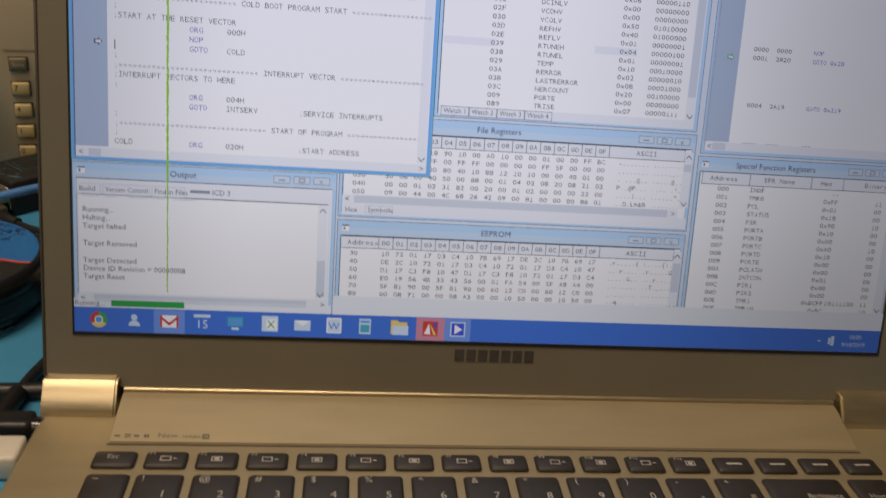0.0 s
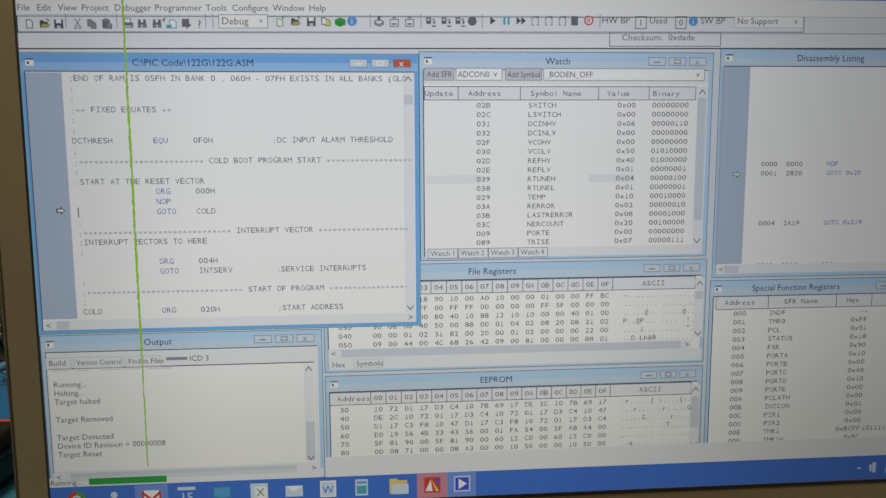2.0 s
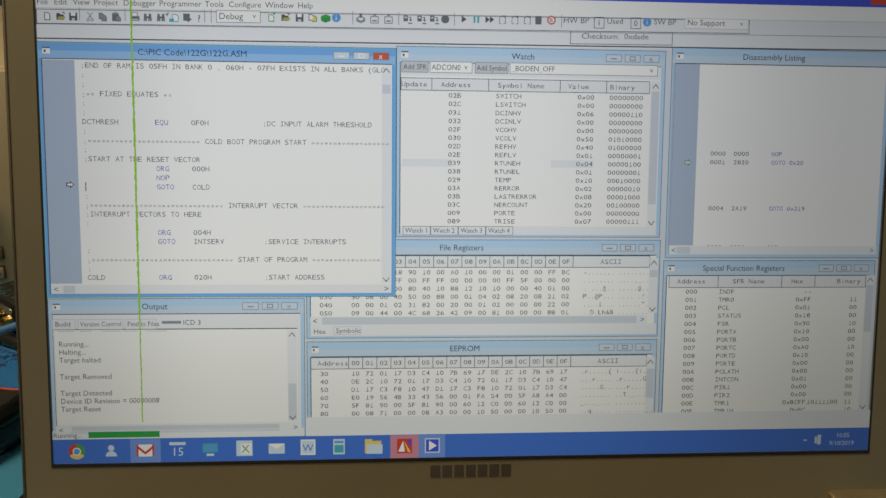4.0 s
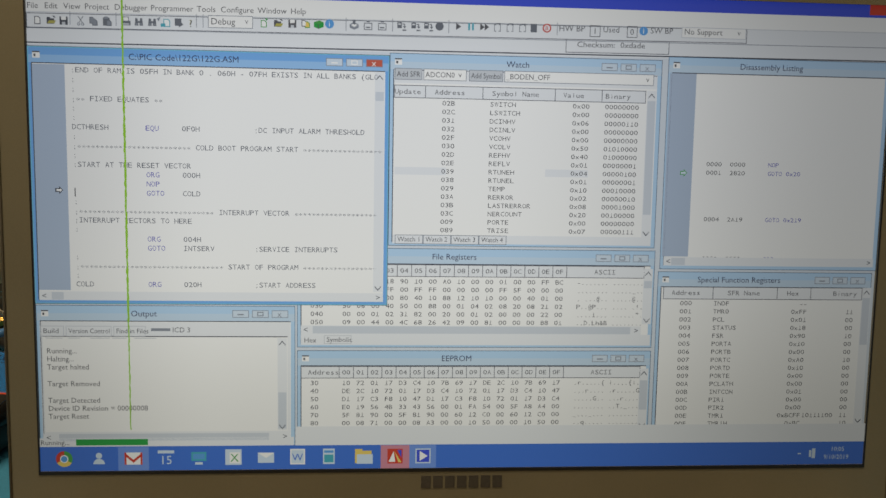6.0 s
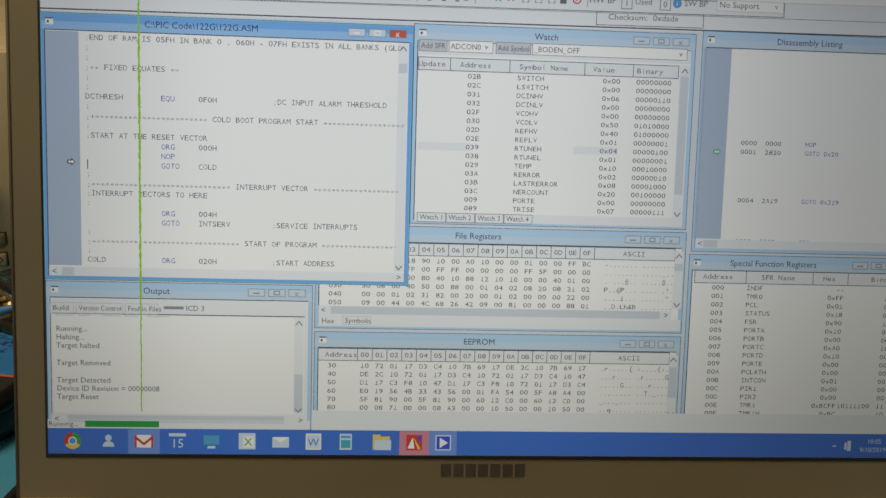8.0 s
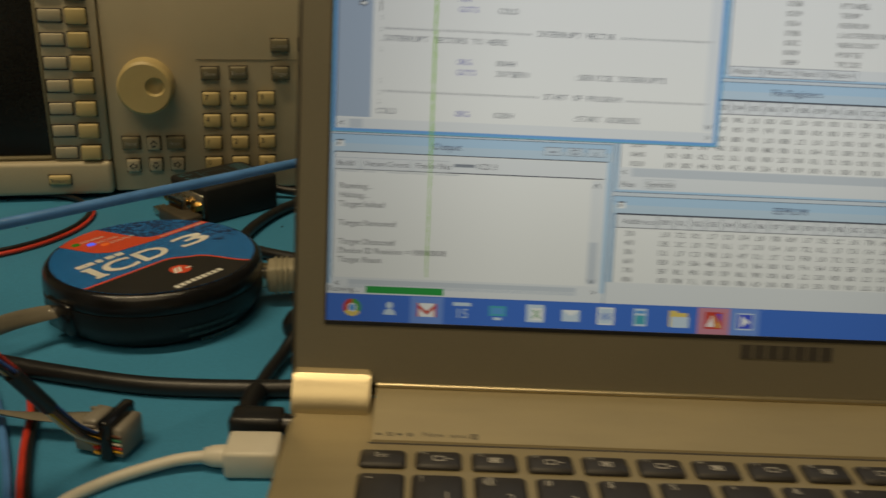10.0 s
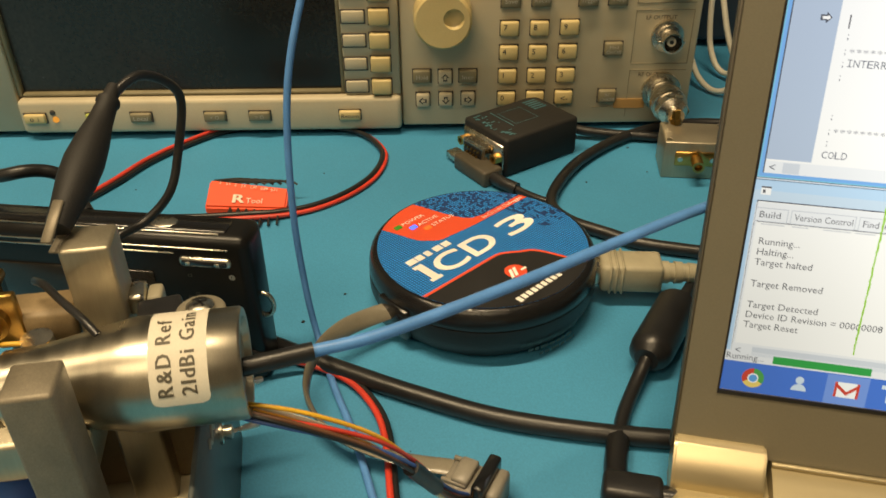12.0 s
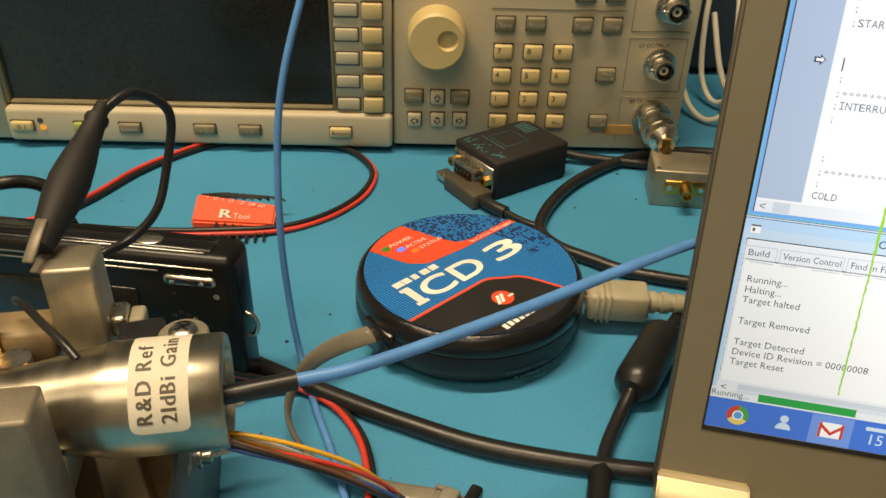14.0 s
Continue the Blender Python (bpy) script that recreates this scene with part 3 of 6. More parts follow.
# program frame, menus and tool rows
s = sheet()
s.rect(0, 0, 1366, 20, "px_caption", 1)
s.rect(1325, 0, 1366, 16, "px_red", 2)
s.rect(0, 20, 1366, 44, "px_white", 1)
for u, w in ((3, "File"), (29, "Edit"), (57, "View"), (88, "Project"), (132, "Debugger"), (186, "Programmer"), (255, "Tools"), (291, "Configure"), (347, "Window"), (397, "Help")):
    s.words(u - 2, 34, w, "px_ink", 12.5, 2)
s.rect(0, 44, 1366, 92, "px_face", 1)
s.rect(0, 43, 1366, 44, "px_shade", 2)
s.outline(0, 45, 1122, 67, "px_line", 2)
s.outline(827, 67, 995, 88, "px_line", 2)
s.rect(0, 67, 1366, 68, "px_mid", 2)
s.rect(0, 88, 1366, 90, "px_line", 3)


def page(u, v, w=9, h=12, ink="px_line", fill="px_white"):
    s.poly([(u, v - h / 2), (u, v + h / 2), (u + w, v + h / 2), (u + w, v - h / 2 + 3), (u + w - 3, v - h / 2)], ink, 3)
    s.poly([(u + 1.2, v - h / 2 + 1.2), (u + 1.2, v + h / 2 - 1.2), (u + w - 1.2, v + h / 2 - 1.2), (u + w - 1.2, v - h / 2 + 3.4), (u + w - 3.4, v - h / 2 + 1.2)], fill, 4)


def folder(u, v, ink="px_line"):
    s.poly([(u, v - 4), (u, v + 5), (u + 11, v + 5), (u + 11, v - 3), (u + 6, v - 3), (u + 4.5, v - 5), (u + 1, v - 5)], ink, 3)
    s.poly([(u + 3.5, v), (u + 0.8, v + 4.4), (u + 11.5, v + 4.4), (u + 14, v)], "px_olive", 4)
    s.poly([(u + 8, v - 6.5), (u + 11, v - 7), (u + 13.5, v - 4), (u + 12, v - 4)], ink, 3)


def floppy(u, v, ink="px_line"):
    s.rect(u, v - 6, u + 12, v + 6, ink, 3), s.rect(u + 2.5, v - 6, u + 9.5, v - 1, "px_white", 4), s.rect(u + 3.5, v + 2, u + 8.5, v + 6, "px_shade", 4)


def glasses(u, v):
    for d in (0, 7):
        s.poly([(u + d + 1.2, v - 6), (u + d, v + 5), (u + d + 5.6, v + 5), (u + d + 4.4, v - 6)], "px_sign", 3)
        s.rect(u + d + 1.5, v + 1.5, u + d + 4.1, v + 4, "px_mid", 4)
    s.rect(u + 4, v - 2, u + 9, v + 1, "px_sign", 3)


page(12, 56)
folder(30, 56), floppy(49, 56)
for k in (-1, 1):
    s.poly([(80 - 3 * k, 49), (80 - 4.4 * k, 49), (80 + 2 * k, 58.5), (80 + 3.2 * k, 58.5)], "px_sign", 3), s.disc(80 + 3 * k, 60.5, 2.4, "px_mid", 3), s.disc(80 + 3 * k, 60.5, 1.1, "px_face", 4)
page(93, 54.5, 8, 10, "px_sign", "px_mid"), page(97, 57.5, 8, 10, "px_sign", "px_mid")
s.rect(113, 50, 123, 62, "px_sign", 3), s.rect(115.5, 48.5, 120.5, 52, "px_mid", 4), page(118, 58, 8, 9, "px_sign", "px_mid")
s.rect(140, 54, 154, 61, "px_sign", 3), s.rect(142.5, 48, 151.5, 55, "px_white", 4), s.outline(142.5, 48, 151.5, 55, "px_sign", 5, 1), s.rect(142, 58, 152, 60, "px_shade", 4)
glasses(160, 56), glasses(180, 56)
s.poly([(193, 50), (199, 47), (196, 54)], "px_mid", 4)
page(203, 56, 10, 12, "px_teal"), s.rect(199, 57, 206, 62, "px_teal", 5)
s.poly([(220, 49), (220, 60), (226, 60), (226, 62.5), (233, 58), (230, 55), (230, 49)], "px_sign", 3)
s.words(241, 56, "?", "px_olive", 16, 3), s.words(241.6, 56.4, "?", "px_ink", 15, 4)
for u in (64, 132, 252, 262, 480, 552, 640, 812):
    s.rect(u, 42, u + 1, 62, "px_mid", 3)
s.rect(270, 43, 338, 62, "px_white", 3)
s.outline(270, 43, 338, 62, "px_mid", 4)
s.words(274, 52, "Debug", "px_ink", 14, 5)
s.words(326, 51, "v", "px_ink", 11, 5)
page(350, 54, 9, 11, "px_green"), s.poly([(357, 45), (361, 47), (358, 50)], "px_go", 5)
folder(370, 53, "px_ink"), floppy(392, 53, "px_ink")
page(412, 52, 8, 10, "px_ink"), page(417, 54, 8, 10, "px_green", "px_yellow")
s.poly([(431, 50), (439, 47), (446, 50), (446, 57), (438, 60), (431, 57)], "px_go", 3), s.poly([(431, 50), (438, 53), (446, 50), (439, 47)], "px_green", 4), s.rect(437.4, 53, 438.6, 60, "px_ink", 5)
s.disc(455, 52, 7, "px_sky", 3), s.words(453.5, 52, "i", "px_white", 12, 4)
s.poly([(486, 52), (493, 48), (500, 52), (500, 57), (493, 60), (486, 57)], "px_mid", 3), s.poly([(488, 53), (493, 56), (498, 53), (493, 50.5)], "px_white", 4), s.poly([(491, 45), (495, 45), (495, 50), (493, 53), (491, 50)], "px_sign", 5)
for u in (508, 530):
    s.outline(u, 49, u + 13, 60, "px_sign", 3, 1.2), s.rect(u + 3, 55, u + 10, 57, "px_sign", 3), s.rect(u + 4, 46.5, u + 9, 48, "px_sign", 3)
for u in (560, 582, 602):
    s.rect(u, 47, u + 7, 56, "px_sign", 3), s.rect(u + 1.5, 49, u + 5.5, 51, "px_face", 4), s.rect(u + 8, 58, u + 14, 60, "px_sign", 3)
    s.poly([(u + 8, 49), (u + 12, 49), (u + 12, 53), (u + 14, 53), (u + 11.3, 56.5), (u + 8.6, 53), (u + 10.6, 53), (u + 10.6, 50.4), (u + 8, 50.4)], "px_sign", 3)
s.disc(626, 52, 6.5, "px_sign", 3)
s.poly([(652, 46), (652, 57), (660, 51.5)], "px_ink", 3)
s.rect(671, 46, 674, 57, "px_teal", 3), s.rect(677, 46, 680, 57, "px_teal", 3)
for u in (690, 697):
    s.poly([(u, 46), (u, 57), (u + 7, 51.5)], "px_ink", 3)
for u in (712, 732, 752):
    for d in (0, 7):
        s.outline(u + d, 47, u + d + 3.4, 58, "px_sign", 3, 1)
        s.rect(u + d + (1.2 if d == 0 else 0), 48.2, u + d + (3.4 if d == 0 else 2.2), 56.8, "px_face", 4)
    s.rect(u + 3.5, 45, u + 9, 46.2, "px_sign", 3), s.rect(u + 9, 45, u + 10.2, 49, "px_sign", 3)
s.rect(770, 45, 780, 58, "px_sign", 3)
s.disc(796, 51, 7, "px_red", 3), s.disc(796, 51, 5, "px_face", 4), s.words(793, 51, "B", "px_red", 9, 5)
s.words(815, 50.5, "HW BP", "px_ink", 13.5, 3), s.outline(865, 45, 882, 63, "px_line", 3), s.words(870, 54, "1", "px_ink", 13, 4)
s.words(886, 51, "Used", "px_ink", 13, 3), s.outline(925, 45, 942, 63, "px_line", 3), s.words(930, 54, "0", "px_ink", 13, 4)
s.disc(952, 52, 7, "px_sky", 3), s.words(950.5, 52, "i", "px_white", 12, 4)
s.words(963, 51, "SW BP", "px_ink", 13, 3), s.rect(1014, 44, 1120, 61, "px_white", 3), s.outline(1014, 44, 1120, 61, "px_shade", 4)
s.words(1018, 51, "No Support", "px_ink", 13, 5), s.words(1106, 51, "v", "px_line", 11, 5)
s.words(845, 75, "Checksum:  0xdade", "px_ink", 12.5, 3, width=110)
s.v = [(x, y, z - PX * 7.0 * max(0.0, 1 - x / PX / 950) * (z < (768 - 22) * PX)) for x, y, z in s.v]
s.build("screen_toolbar", display, None, "menu and tool rows")

# code listing
ASM = (";END OF RAM IS 05FH IN BANK 0 , 060H - 07FH EXISTS IN ALL BANKS (GLO", ";", ";", ";** FIXED EQUATES **", ";", ";",
       "DCTHRESH        EQU     0F0H            ;DC INPUT ALARM THRESHOLD", ";", ";************************* COLD BOOT PROGRAM START ******************", ";",
       ";START AT THE RESET VECTOR", "                ORG     000H", "                NOP", "                GOTO    COLD", ";",
       ";****************************** INTERRUPT VECTOR *******************", ";INTERRUPT VECTORS TO HERE", ";", "                ORG     004H", "                GOTO    INTSERV         ;SERVICE INTERRUPTS", ";",
       ";******************************** START OF PROGRAM *****************", ";", "COLD            ORG     020H            ;START ADDRESS")
s = program_window(0, 101, 549, 497, "C:\\PIC Code\\122G\\122G.ASM", 150, True, base=10)
s.rect(7, 128, 55, 475, "px_gutter", 12)
for i, row in enumerate(ASM):
    v = 135.5 + 14.33 * i
    at = 0
    for w in row.split(" "):
        if w:
            ink = "px_word" if w in ("EQU", "ORG", "NOP", "GOTO") else "px_code"
            s.typed(63.5 + 6.88 * at, v + (1.5 if w[0] == "*" or w[:2] == ";*" else 0), w, ink, 6.88, 11.5, 13)
        at += len(w) + 1
s.rect(65, 315, 66.5, 329, "px_ink", 13)
s.poly([(36, 316), (42, 316), (42, 313), (48, 319), (42, 325), (42, 322), (36, 322)], "px_line", 13)
s.poly([(38, 317.5), (43.5, 317.5), (43.5, 316), (46.5, 319), (43.5, 322), (43.5, 320.5), (38, 320.5)], "px_white", 14)
scroll_v(s, 526, 128, 475, 158, 172, 13)
scroll_h(s, 7, 542, 477, 26, 44, 13)
s.build("screen_window", display, None, "code listing window")

# watch list
s = program_window(549, 97, 985, 400, "Watch", 733)
s.rect(556, 121, 978, 143, "px_face", 4)
for a, b, w in ((557, 600, "Add SFR"), (674, 728, "Add Symbol")):
    s.rect(a, 120, b, 138, "px_shade", 5), s.outline(a, 120, b, 138, "px_mid", 6), s.words(a + 3, 129, w, "px_ink", 12, 7, width=b - a - 6)
for a, b, w in ((602, 670, "ADCON0"), (730, 972, "_BODEN_OFF")):
    s.rect(a, 120, b, 138, "px_white", 5), s.outline(a, 120, b, 138, "px_mid", 6), s.words(a + 3, 129, w, "px_ink", 12, 7, width=46 if a < 700 else 70), s.words(b - 13, 128, "v", "px_ink", 12, 7)
s.rect(556, 146, 960, 166, "px_face", 5), s.outline(556, 146, 960, 166, "px_line", 6)
for u in (605, 696, 812, 888):
    s.rect(u, 147, u + 1, 165, "px_line", 6)
for u, w in ((557, "Update"), (620, "Address"), (711, "Symbol Name"), (825, "Value"), (894, "Binary")):
    s.typed(u, 156, w, "px_ink", 6.9, 11, 7)
for i, row in enumerate(("02B SWITCH 0x00 00000000", "02C LSWITCH 0x00 00000000", "031 DCINHV 0x06 00000110", "032 DCINLV 0x00 00000000", "02F VCOHV 0x00 00000000", "030 VCOLV 0x50 01010000", "02D REFHV 0x40 01000000",
                         "02E REFLV 0x01 00000001", "039 RTUNEH 0x04 00000100", "038 RTUNEL 0x01 00000001", "029 TEMP 0x10 00010000", "03A RERROR 0x02 00000010", "03B LASTRERROR 0x08 00001000", "03C NERCOUNT 0x20 00100000",
                         "009 PORTE 0x00 00000000", "089 TRISE 0x07 00000111")):
    a, b, c, d = row.split()
    v = 173 + 13.4 * i
    if i == 8:
        s.rect(558, v - 6, 640, v + 6, "px_face", 4), s.rect(800, v - 6, 870, v + 6, "px_face", 4)
    for u, w in ((632, a), (708, b), (841, c), (893.5, d)):
        s.typed(u, v, w, "px_ink", 7.0, 10.5, 6)
scroll_v(s, 962, 146, 382, 162, 345, 5)
s.rect(556, 382, 978, 396, "px_face", 6)
for i in range(4):
    s.outline(560 + 45 * i, 382, 605 + 45 * i, 397, "px_mid", 7), s.words(564 + 45 * i, 389, "Watch %d" % (i + 1), "px_ink", 11, 8, width=35)
s.build("screen_window", display, None, "watch list window")

# disassembly
s = program_window(995, 91, 1366, 434, "Disassembly Listing", 1113, buttons=False)
s.rect(998, 117, 1042, 413, "px_gutter", 4)
for v, w, x in ((261, "0000  0000", "NOP"), (275, "0001  2820", "GOTO 0x20"), (351, "0004  2A19", "GOTO 0x219"), (412, "----  ----", "---")):
    s.typed(1065, v, w, "px_ink", 6.6, 10, 5), s.typed(1169, v, x, "px_word", 6.2, 10, 5)
s.poly([(1022, 273), (1028, 273), (1028, 270), (1034, 276), (1028, 282), (1028, 279), (1022, 279)], "px_green", 6)
s.poly([(1023.2, 274.2), (1029.2, 274.2), (1029.2, 272.8), (1032.4, 276), (1029.2, 279.2), (1029.2, 277.8), (1023.2, 277.8)], "px_paper", 7)
scroll_h(s, 1001, 1360, 414, 1014, 1037, 6)
s.build("screen_window", display, None, "disassembly window")

# output
s = program_window(0, 499, 402, 728, "Output", 145, base=2)
s.rect(5, 526, 394, 722, "px_face", 4)
s.rect(9, 549, 390, 704, "px_white", 5)
s.rect(9, 548, 390, 549.5, "px_line", 6)
for u0, u1, w in ((6, 42, "Build"), (45, 115, "Version Control"), (118, 168, "Find in Files")):
    s.outline(u0, 532, u1, 549, "px_shade", 6), s.words(u0 + 4, 540, w, "px_ink", 11, 7, width=(24, 63, 50)[(6, 45, 118).index(u0)])
s.rect(176, 535.5, 206, 540, "px_mid", 7), s.words(209, 538, "ICD 3", "px_ink", 11.5, 7)
for v, w in ((574, "Running..."), (587, "Halting..."), (600, "Target halted"), (627, "Target Removed"), (654, "Target Detected"), (667, "Device ID Revision = 00000008"), (680, "Target Reset")):
    s.words(14.5, v - 2, w, "px_ink", 12, 7)
for i, w in enumerate((26, 18, 30, 22, 34)):
    s.rect(14 + 34 * i, 551, 14 + 34 * i + w, 552.2, "px_shade", 7)
scroll_v(s, 374, 551, 703, 640, 700, 6)
scroll_h(s, 6, 394, 706, 30, 360, 6)
s.build("screen_window", display, None, "output window")


def hex_window(v0, v1, title, tu, head, rows, texts, base, tail):
    s = program_window(405, v0, 987, v1, title, tu, base=base)
    s.rect(411, v0 + 26, 970, v0 + 46, "px_face", base + 3), s.outline(411, v0 + 26, 970, v0 + 46, "px_line", base + 4)
    s.typed(422, v0 + 36, "Address", "px_ink", 7.2, 11, base + 5)
    for i in range(17):
        s.rect(472 + 23 * i, v0 + 26, 473 + 23 * i, v0 + 46, "px_line", base + 5)
        if i < 16:
            s.typed(477 + 23 * i, v0 + 36, "%02X" % i, "px_ink", 6.8, 10.5, base + 5)
    s.typed(886, v0 + 36, "ASCII", "px_ink", 7.2, 11, base + 5)
    for i, (row, txt) in enumerate(zip(rows, texts)):
        v = v0 + 53.5 + 13.4 * i
        for j, w in enumerate(row.split()):
            s.typed((426 if j == 0 else 454 + 23 * j), v, w, "px_ink", 6.8, 10.5, base + 5)
        s.typed(858, v, txt, "px_ink", 6.6, 10.5, base + 5)
    scroll_v(s, 969, v0 + 30, v1 - (40 if tail else 8), v0 + 50, v0 + (62 if tail else 100), base + 4)
    if tail:
        scroll_h(s, 411, 968, v0 + 126, 430, 950, base + 5)
        s.rect(411, v0 + 140, 984, v1 - 4, "px_face", base + 5)
        s.words(416, v0 + 150, "Hex", "px_ink", 11.5, base + 6), s.words(452, v0 + 149, "Symbolic", "px_ink", 11.5, base + 6)
        s.outline(448, v0 + 142, 492, v0 + 156, "px_shade", base + 6)
    return s


hex_window(404, 566, "File Registers", 620, 0, ("010 00 00 18 18 90 10 00 A0 10 00 00 01 00 00 FF BC", "020 00 00 FF FF 00 FF FF 00 00 00 00 FF 5F 00 00 00", "--- 00 00 00 00 80 40 10 88 12 10 10 00 00 40 01 00",
           "030 50 06 00 40 50 00 88 00 01 04 02 08 20 08 21 02", "040 00 00 01 02 31 82 00 20 00 01 02 00 00 00 22 00", "050 09 00 44 00 4C 68 26 42 09 00 81 00 00 00 88 01"),
           ("-....... ........", "........ ....._..", ". ...@.. .....@..", "P..@P... .... .!.", "....1... ......\".", "..D.Lh&B ........"), 2, True).build("screen_window", display, None, "file register window")
hex_window(571, 712, "EEPROM", 638, 0, ("30 10 72 01 17 D3 C4 10 7B 69 17 DE 2C 10 7B 69 17", "40 DE 2C 10 72 01 17 D3 C4 10 72 01 17 D3 C4 10 47", "50 D1 17 C3 F8 10 47 D1 17 C3 F8 10 72 01 17 D3 C4", "60 E0 19 56 4B 33 43 56 00 01 FA 54 00 5F A8 A4 00",
           "70 5F 81 90 00 5F 81 90 00 60 12 C0 00 60 12 C0 00", "80 00 08 71 00 00 08 A3 00 00 10 50 00 00 10 50 00"),
           (".r.....{ i..,.{i.", ".,.r.... .r.....G", ".....G.. ...r....", "........ ..T._...", "_..._... ........", "..q..... ........"), 2, False).build("screen_window", display, None, "memory window")

# special function registers
s = program_window(993, 438, 1360, 712, "Special Function Registers", 1060)
s.rect(1003, 463, 1345, 484, "px_face", 5), s.outline(1003, 463, 1345, 484, "px_line", 6)
for u in (1087, 1197, 1255):
    s.rect(u, 464, u + 1, 483, "px_line", 6)
for u, w in ((1017, "Address"), (1112, "SFR Name"), (1214, "Hex"), (1294, "Binary")):
    s.typed(u, 473, w, "px_ink", 7.0, 11, 7)
for i, row in enumerate(("000 INDF -- ", "001 TMR0 0xFF 11", "002 PCL 0x01 00", "003 STATUS 0x18 00", "004 FSR 0x90 10", "005 PORTA 0x10 00", "006 PORTB 0x00 00", "007 PORTC 0xA0 10", "008 PORTD 0x10 00", "009 PORTE 0x00 00",
                         "00A PCLATH 0x00 00", "00B INTCON 0x01 00", "00C PIR1 0x00 00", "00D PIR2 0x00 00", "00E TMR1 0xBCFF 11", "00F TMR1H 0xBC 10")):
    w = row.split()
    v = 490.5 + 13.67 * i
    for u, q in zip((1032, 1089, 1223 - 7 * (len(w[2]) - 4), 1318), w):
        s.typed(u, v, q, "px_ink", 6.9, 10.5, 6)
s.typed(1252, 490.5 + 13.67 * 14, "10111100", "px_ink", 6.9, 10.5, 6)
scroll_v(s, 1345, 463, 698, 480, 560, 6)
s.build("screen_window", display, None, "register window")

# status row, task bar and the panel's faulty column
s = sheet()
s.rect(0, 705, 1366, 728, "px_face", 1)
s.rect(0, 714, 400, 728, "px_face", 7)
s.rect(403, 696.5, 1366, 728, "px_face", 12)
s.words(1, 721, "Running...", "px_ink", 11.5, 9)
s.rect(56, 716, 168, 726, "px_go", 8)
s.build("status_strip", display, None, "status row with a green progress bar")
s = sheet()
s.rect(0, 728, 1366, 768, "px_bar", 8)
for a, b, c in ((121, 169, "px_bar_lit"), (541, 588, "px_bar_hot"), (588, 632, "px_bar_lit")):
    s.rect(a, 729, b, 768, c, 9)
for a, c in ((90, "px_red"), (210, "px_yellow"), (330, "px_green")):
    s.disc(37, 748, 13, c, 9, a, a + 120)
s.disc(37, 748, 6.5, "px_white", 10), s.disc(37, 748, 5, "px_sky", 11)
s.disc(91, 743, 5, "px_paper", 9), s.disc(91, 757, 9, "px_paper", 9, 0, 180)
s.rect(131, 738, 159, 758, "px_white", 10), s.poly([(131, 738), (145, 750), (159, 738), (159, 743), (145, 755), (131, 743)], "px_red", 11)
s.rect(131, 738, 134, 758, "px_red", 11), s.rect(156, 738, 159, 758, "px_red", 11)
s.rect(183, 735, 209, 740, "px_paper", 9), s.words(186, 751, "15", "px_paper", 20, 9)
s.rect(236, 738, 260, 753, "px_teal", 9), s.rect(242, 755, 254, 759, "px_paper", 9), s.rect(239, 741, 257, 750, "px_sky", 10)
s.rect(290, 734, 316, 760, "px_paper", 9), s.rect(297, 739, 314, 757, "px_white", 10), s.words(298, 748, "X", "px_green", 19, 11)
s.rect(342, 740, 368, 757, "px_paper", 9), s.poly([(342, 740), (355, 749), (368, 740)], "px_white", 10)
s.rect(394, 734, 418, 760, "px_paper", 9), s.words(397, 748, "W", "px_bar", 17, 10), s.outline(394, 734, 418, 760, "px_white", 10, 2)
s.rect(447, 734, 466, 760, "px_paper", 9), s.rect(449, 737, 464, 741, "px_sky", 10), s.rect(449, 744, 464, 757, "px_teal", 10)
s.rect(499, 738, 526, 759, "px_yellow", 9), s.rect(499, 735, 511, 740, "px_yellow", 9), s.rect(502, 744, 528, 760, "px_paper", 10)
s.rect(552, 735, 577, 760, "px_red", 10), s.poly([(554, 757), (562, 739), (565, 757)], "px_white", 11), s.poly([(563, 738), (575, 758), (570, 758)], "px_yellow", 11), s.poly([(568, 737), (575, 737), (575, 750)], "px_caption", 11)
s.outline(598, 735, 623, 760, "px_paper", 10, 2), s.rect(600, 737, 621, 758, "px_caption", 10), s.poly([(605, 739), (605, 756), (618, 747.5)], "px_white", 11)
s.words(1308, 741, "10:05", "px_paper", 11, 9), s.words(1296, 755, "9/10/2019", "px_paper", 11, 9)
s.rect(1270, 743, 1274, 755, "px_paper", 9), s.rect(1275, 740, 1281, 757, "px_paper", 9), s.rect(1250, 748, 1256, 750, "px_paper", 9)
s.build("screen_task_bar", display, None, "blue task bar with icons")
s = sheet()
rnd = random.Random(8)
v, w, mid = 0.0, 1.4, 142.5
while v < 696:
    n = rnd.uniform(2, 6)
    w2, mid2 = rnd.uniform(1.0, 2.0) * (1 if v < 520 else 0.62), 142.5 + rnd.uniform(-0.5, 0.5)
    s.poly([(mid - w, v), (mid2 - w2, v + n), (mid2 + w2, v + n), (mid + w, v)], "px_defect", 20)
    v, w, mid = v + n, w2, mid2
s.build("faulty_pixel_column", display, None, "green faulty column down the panel")

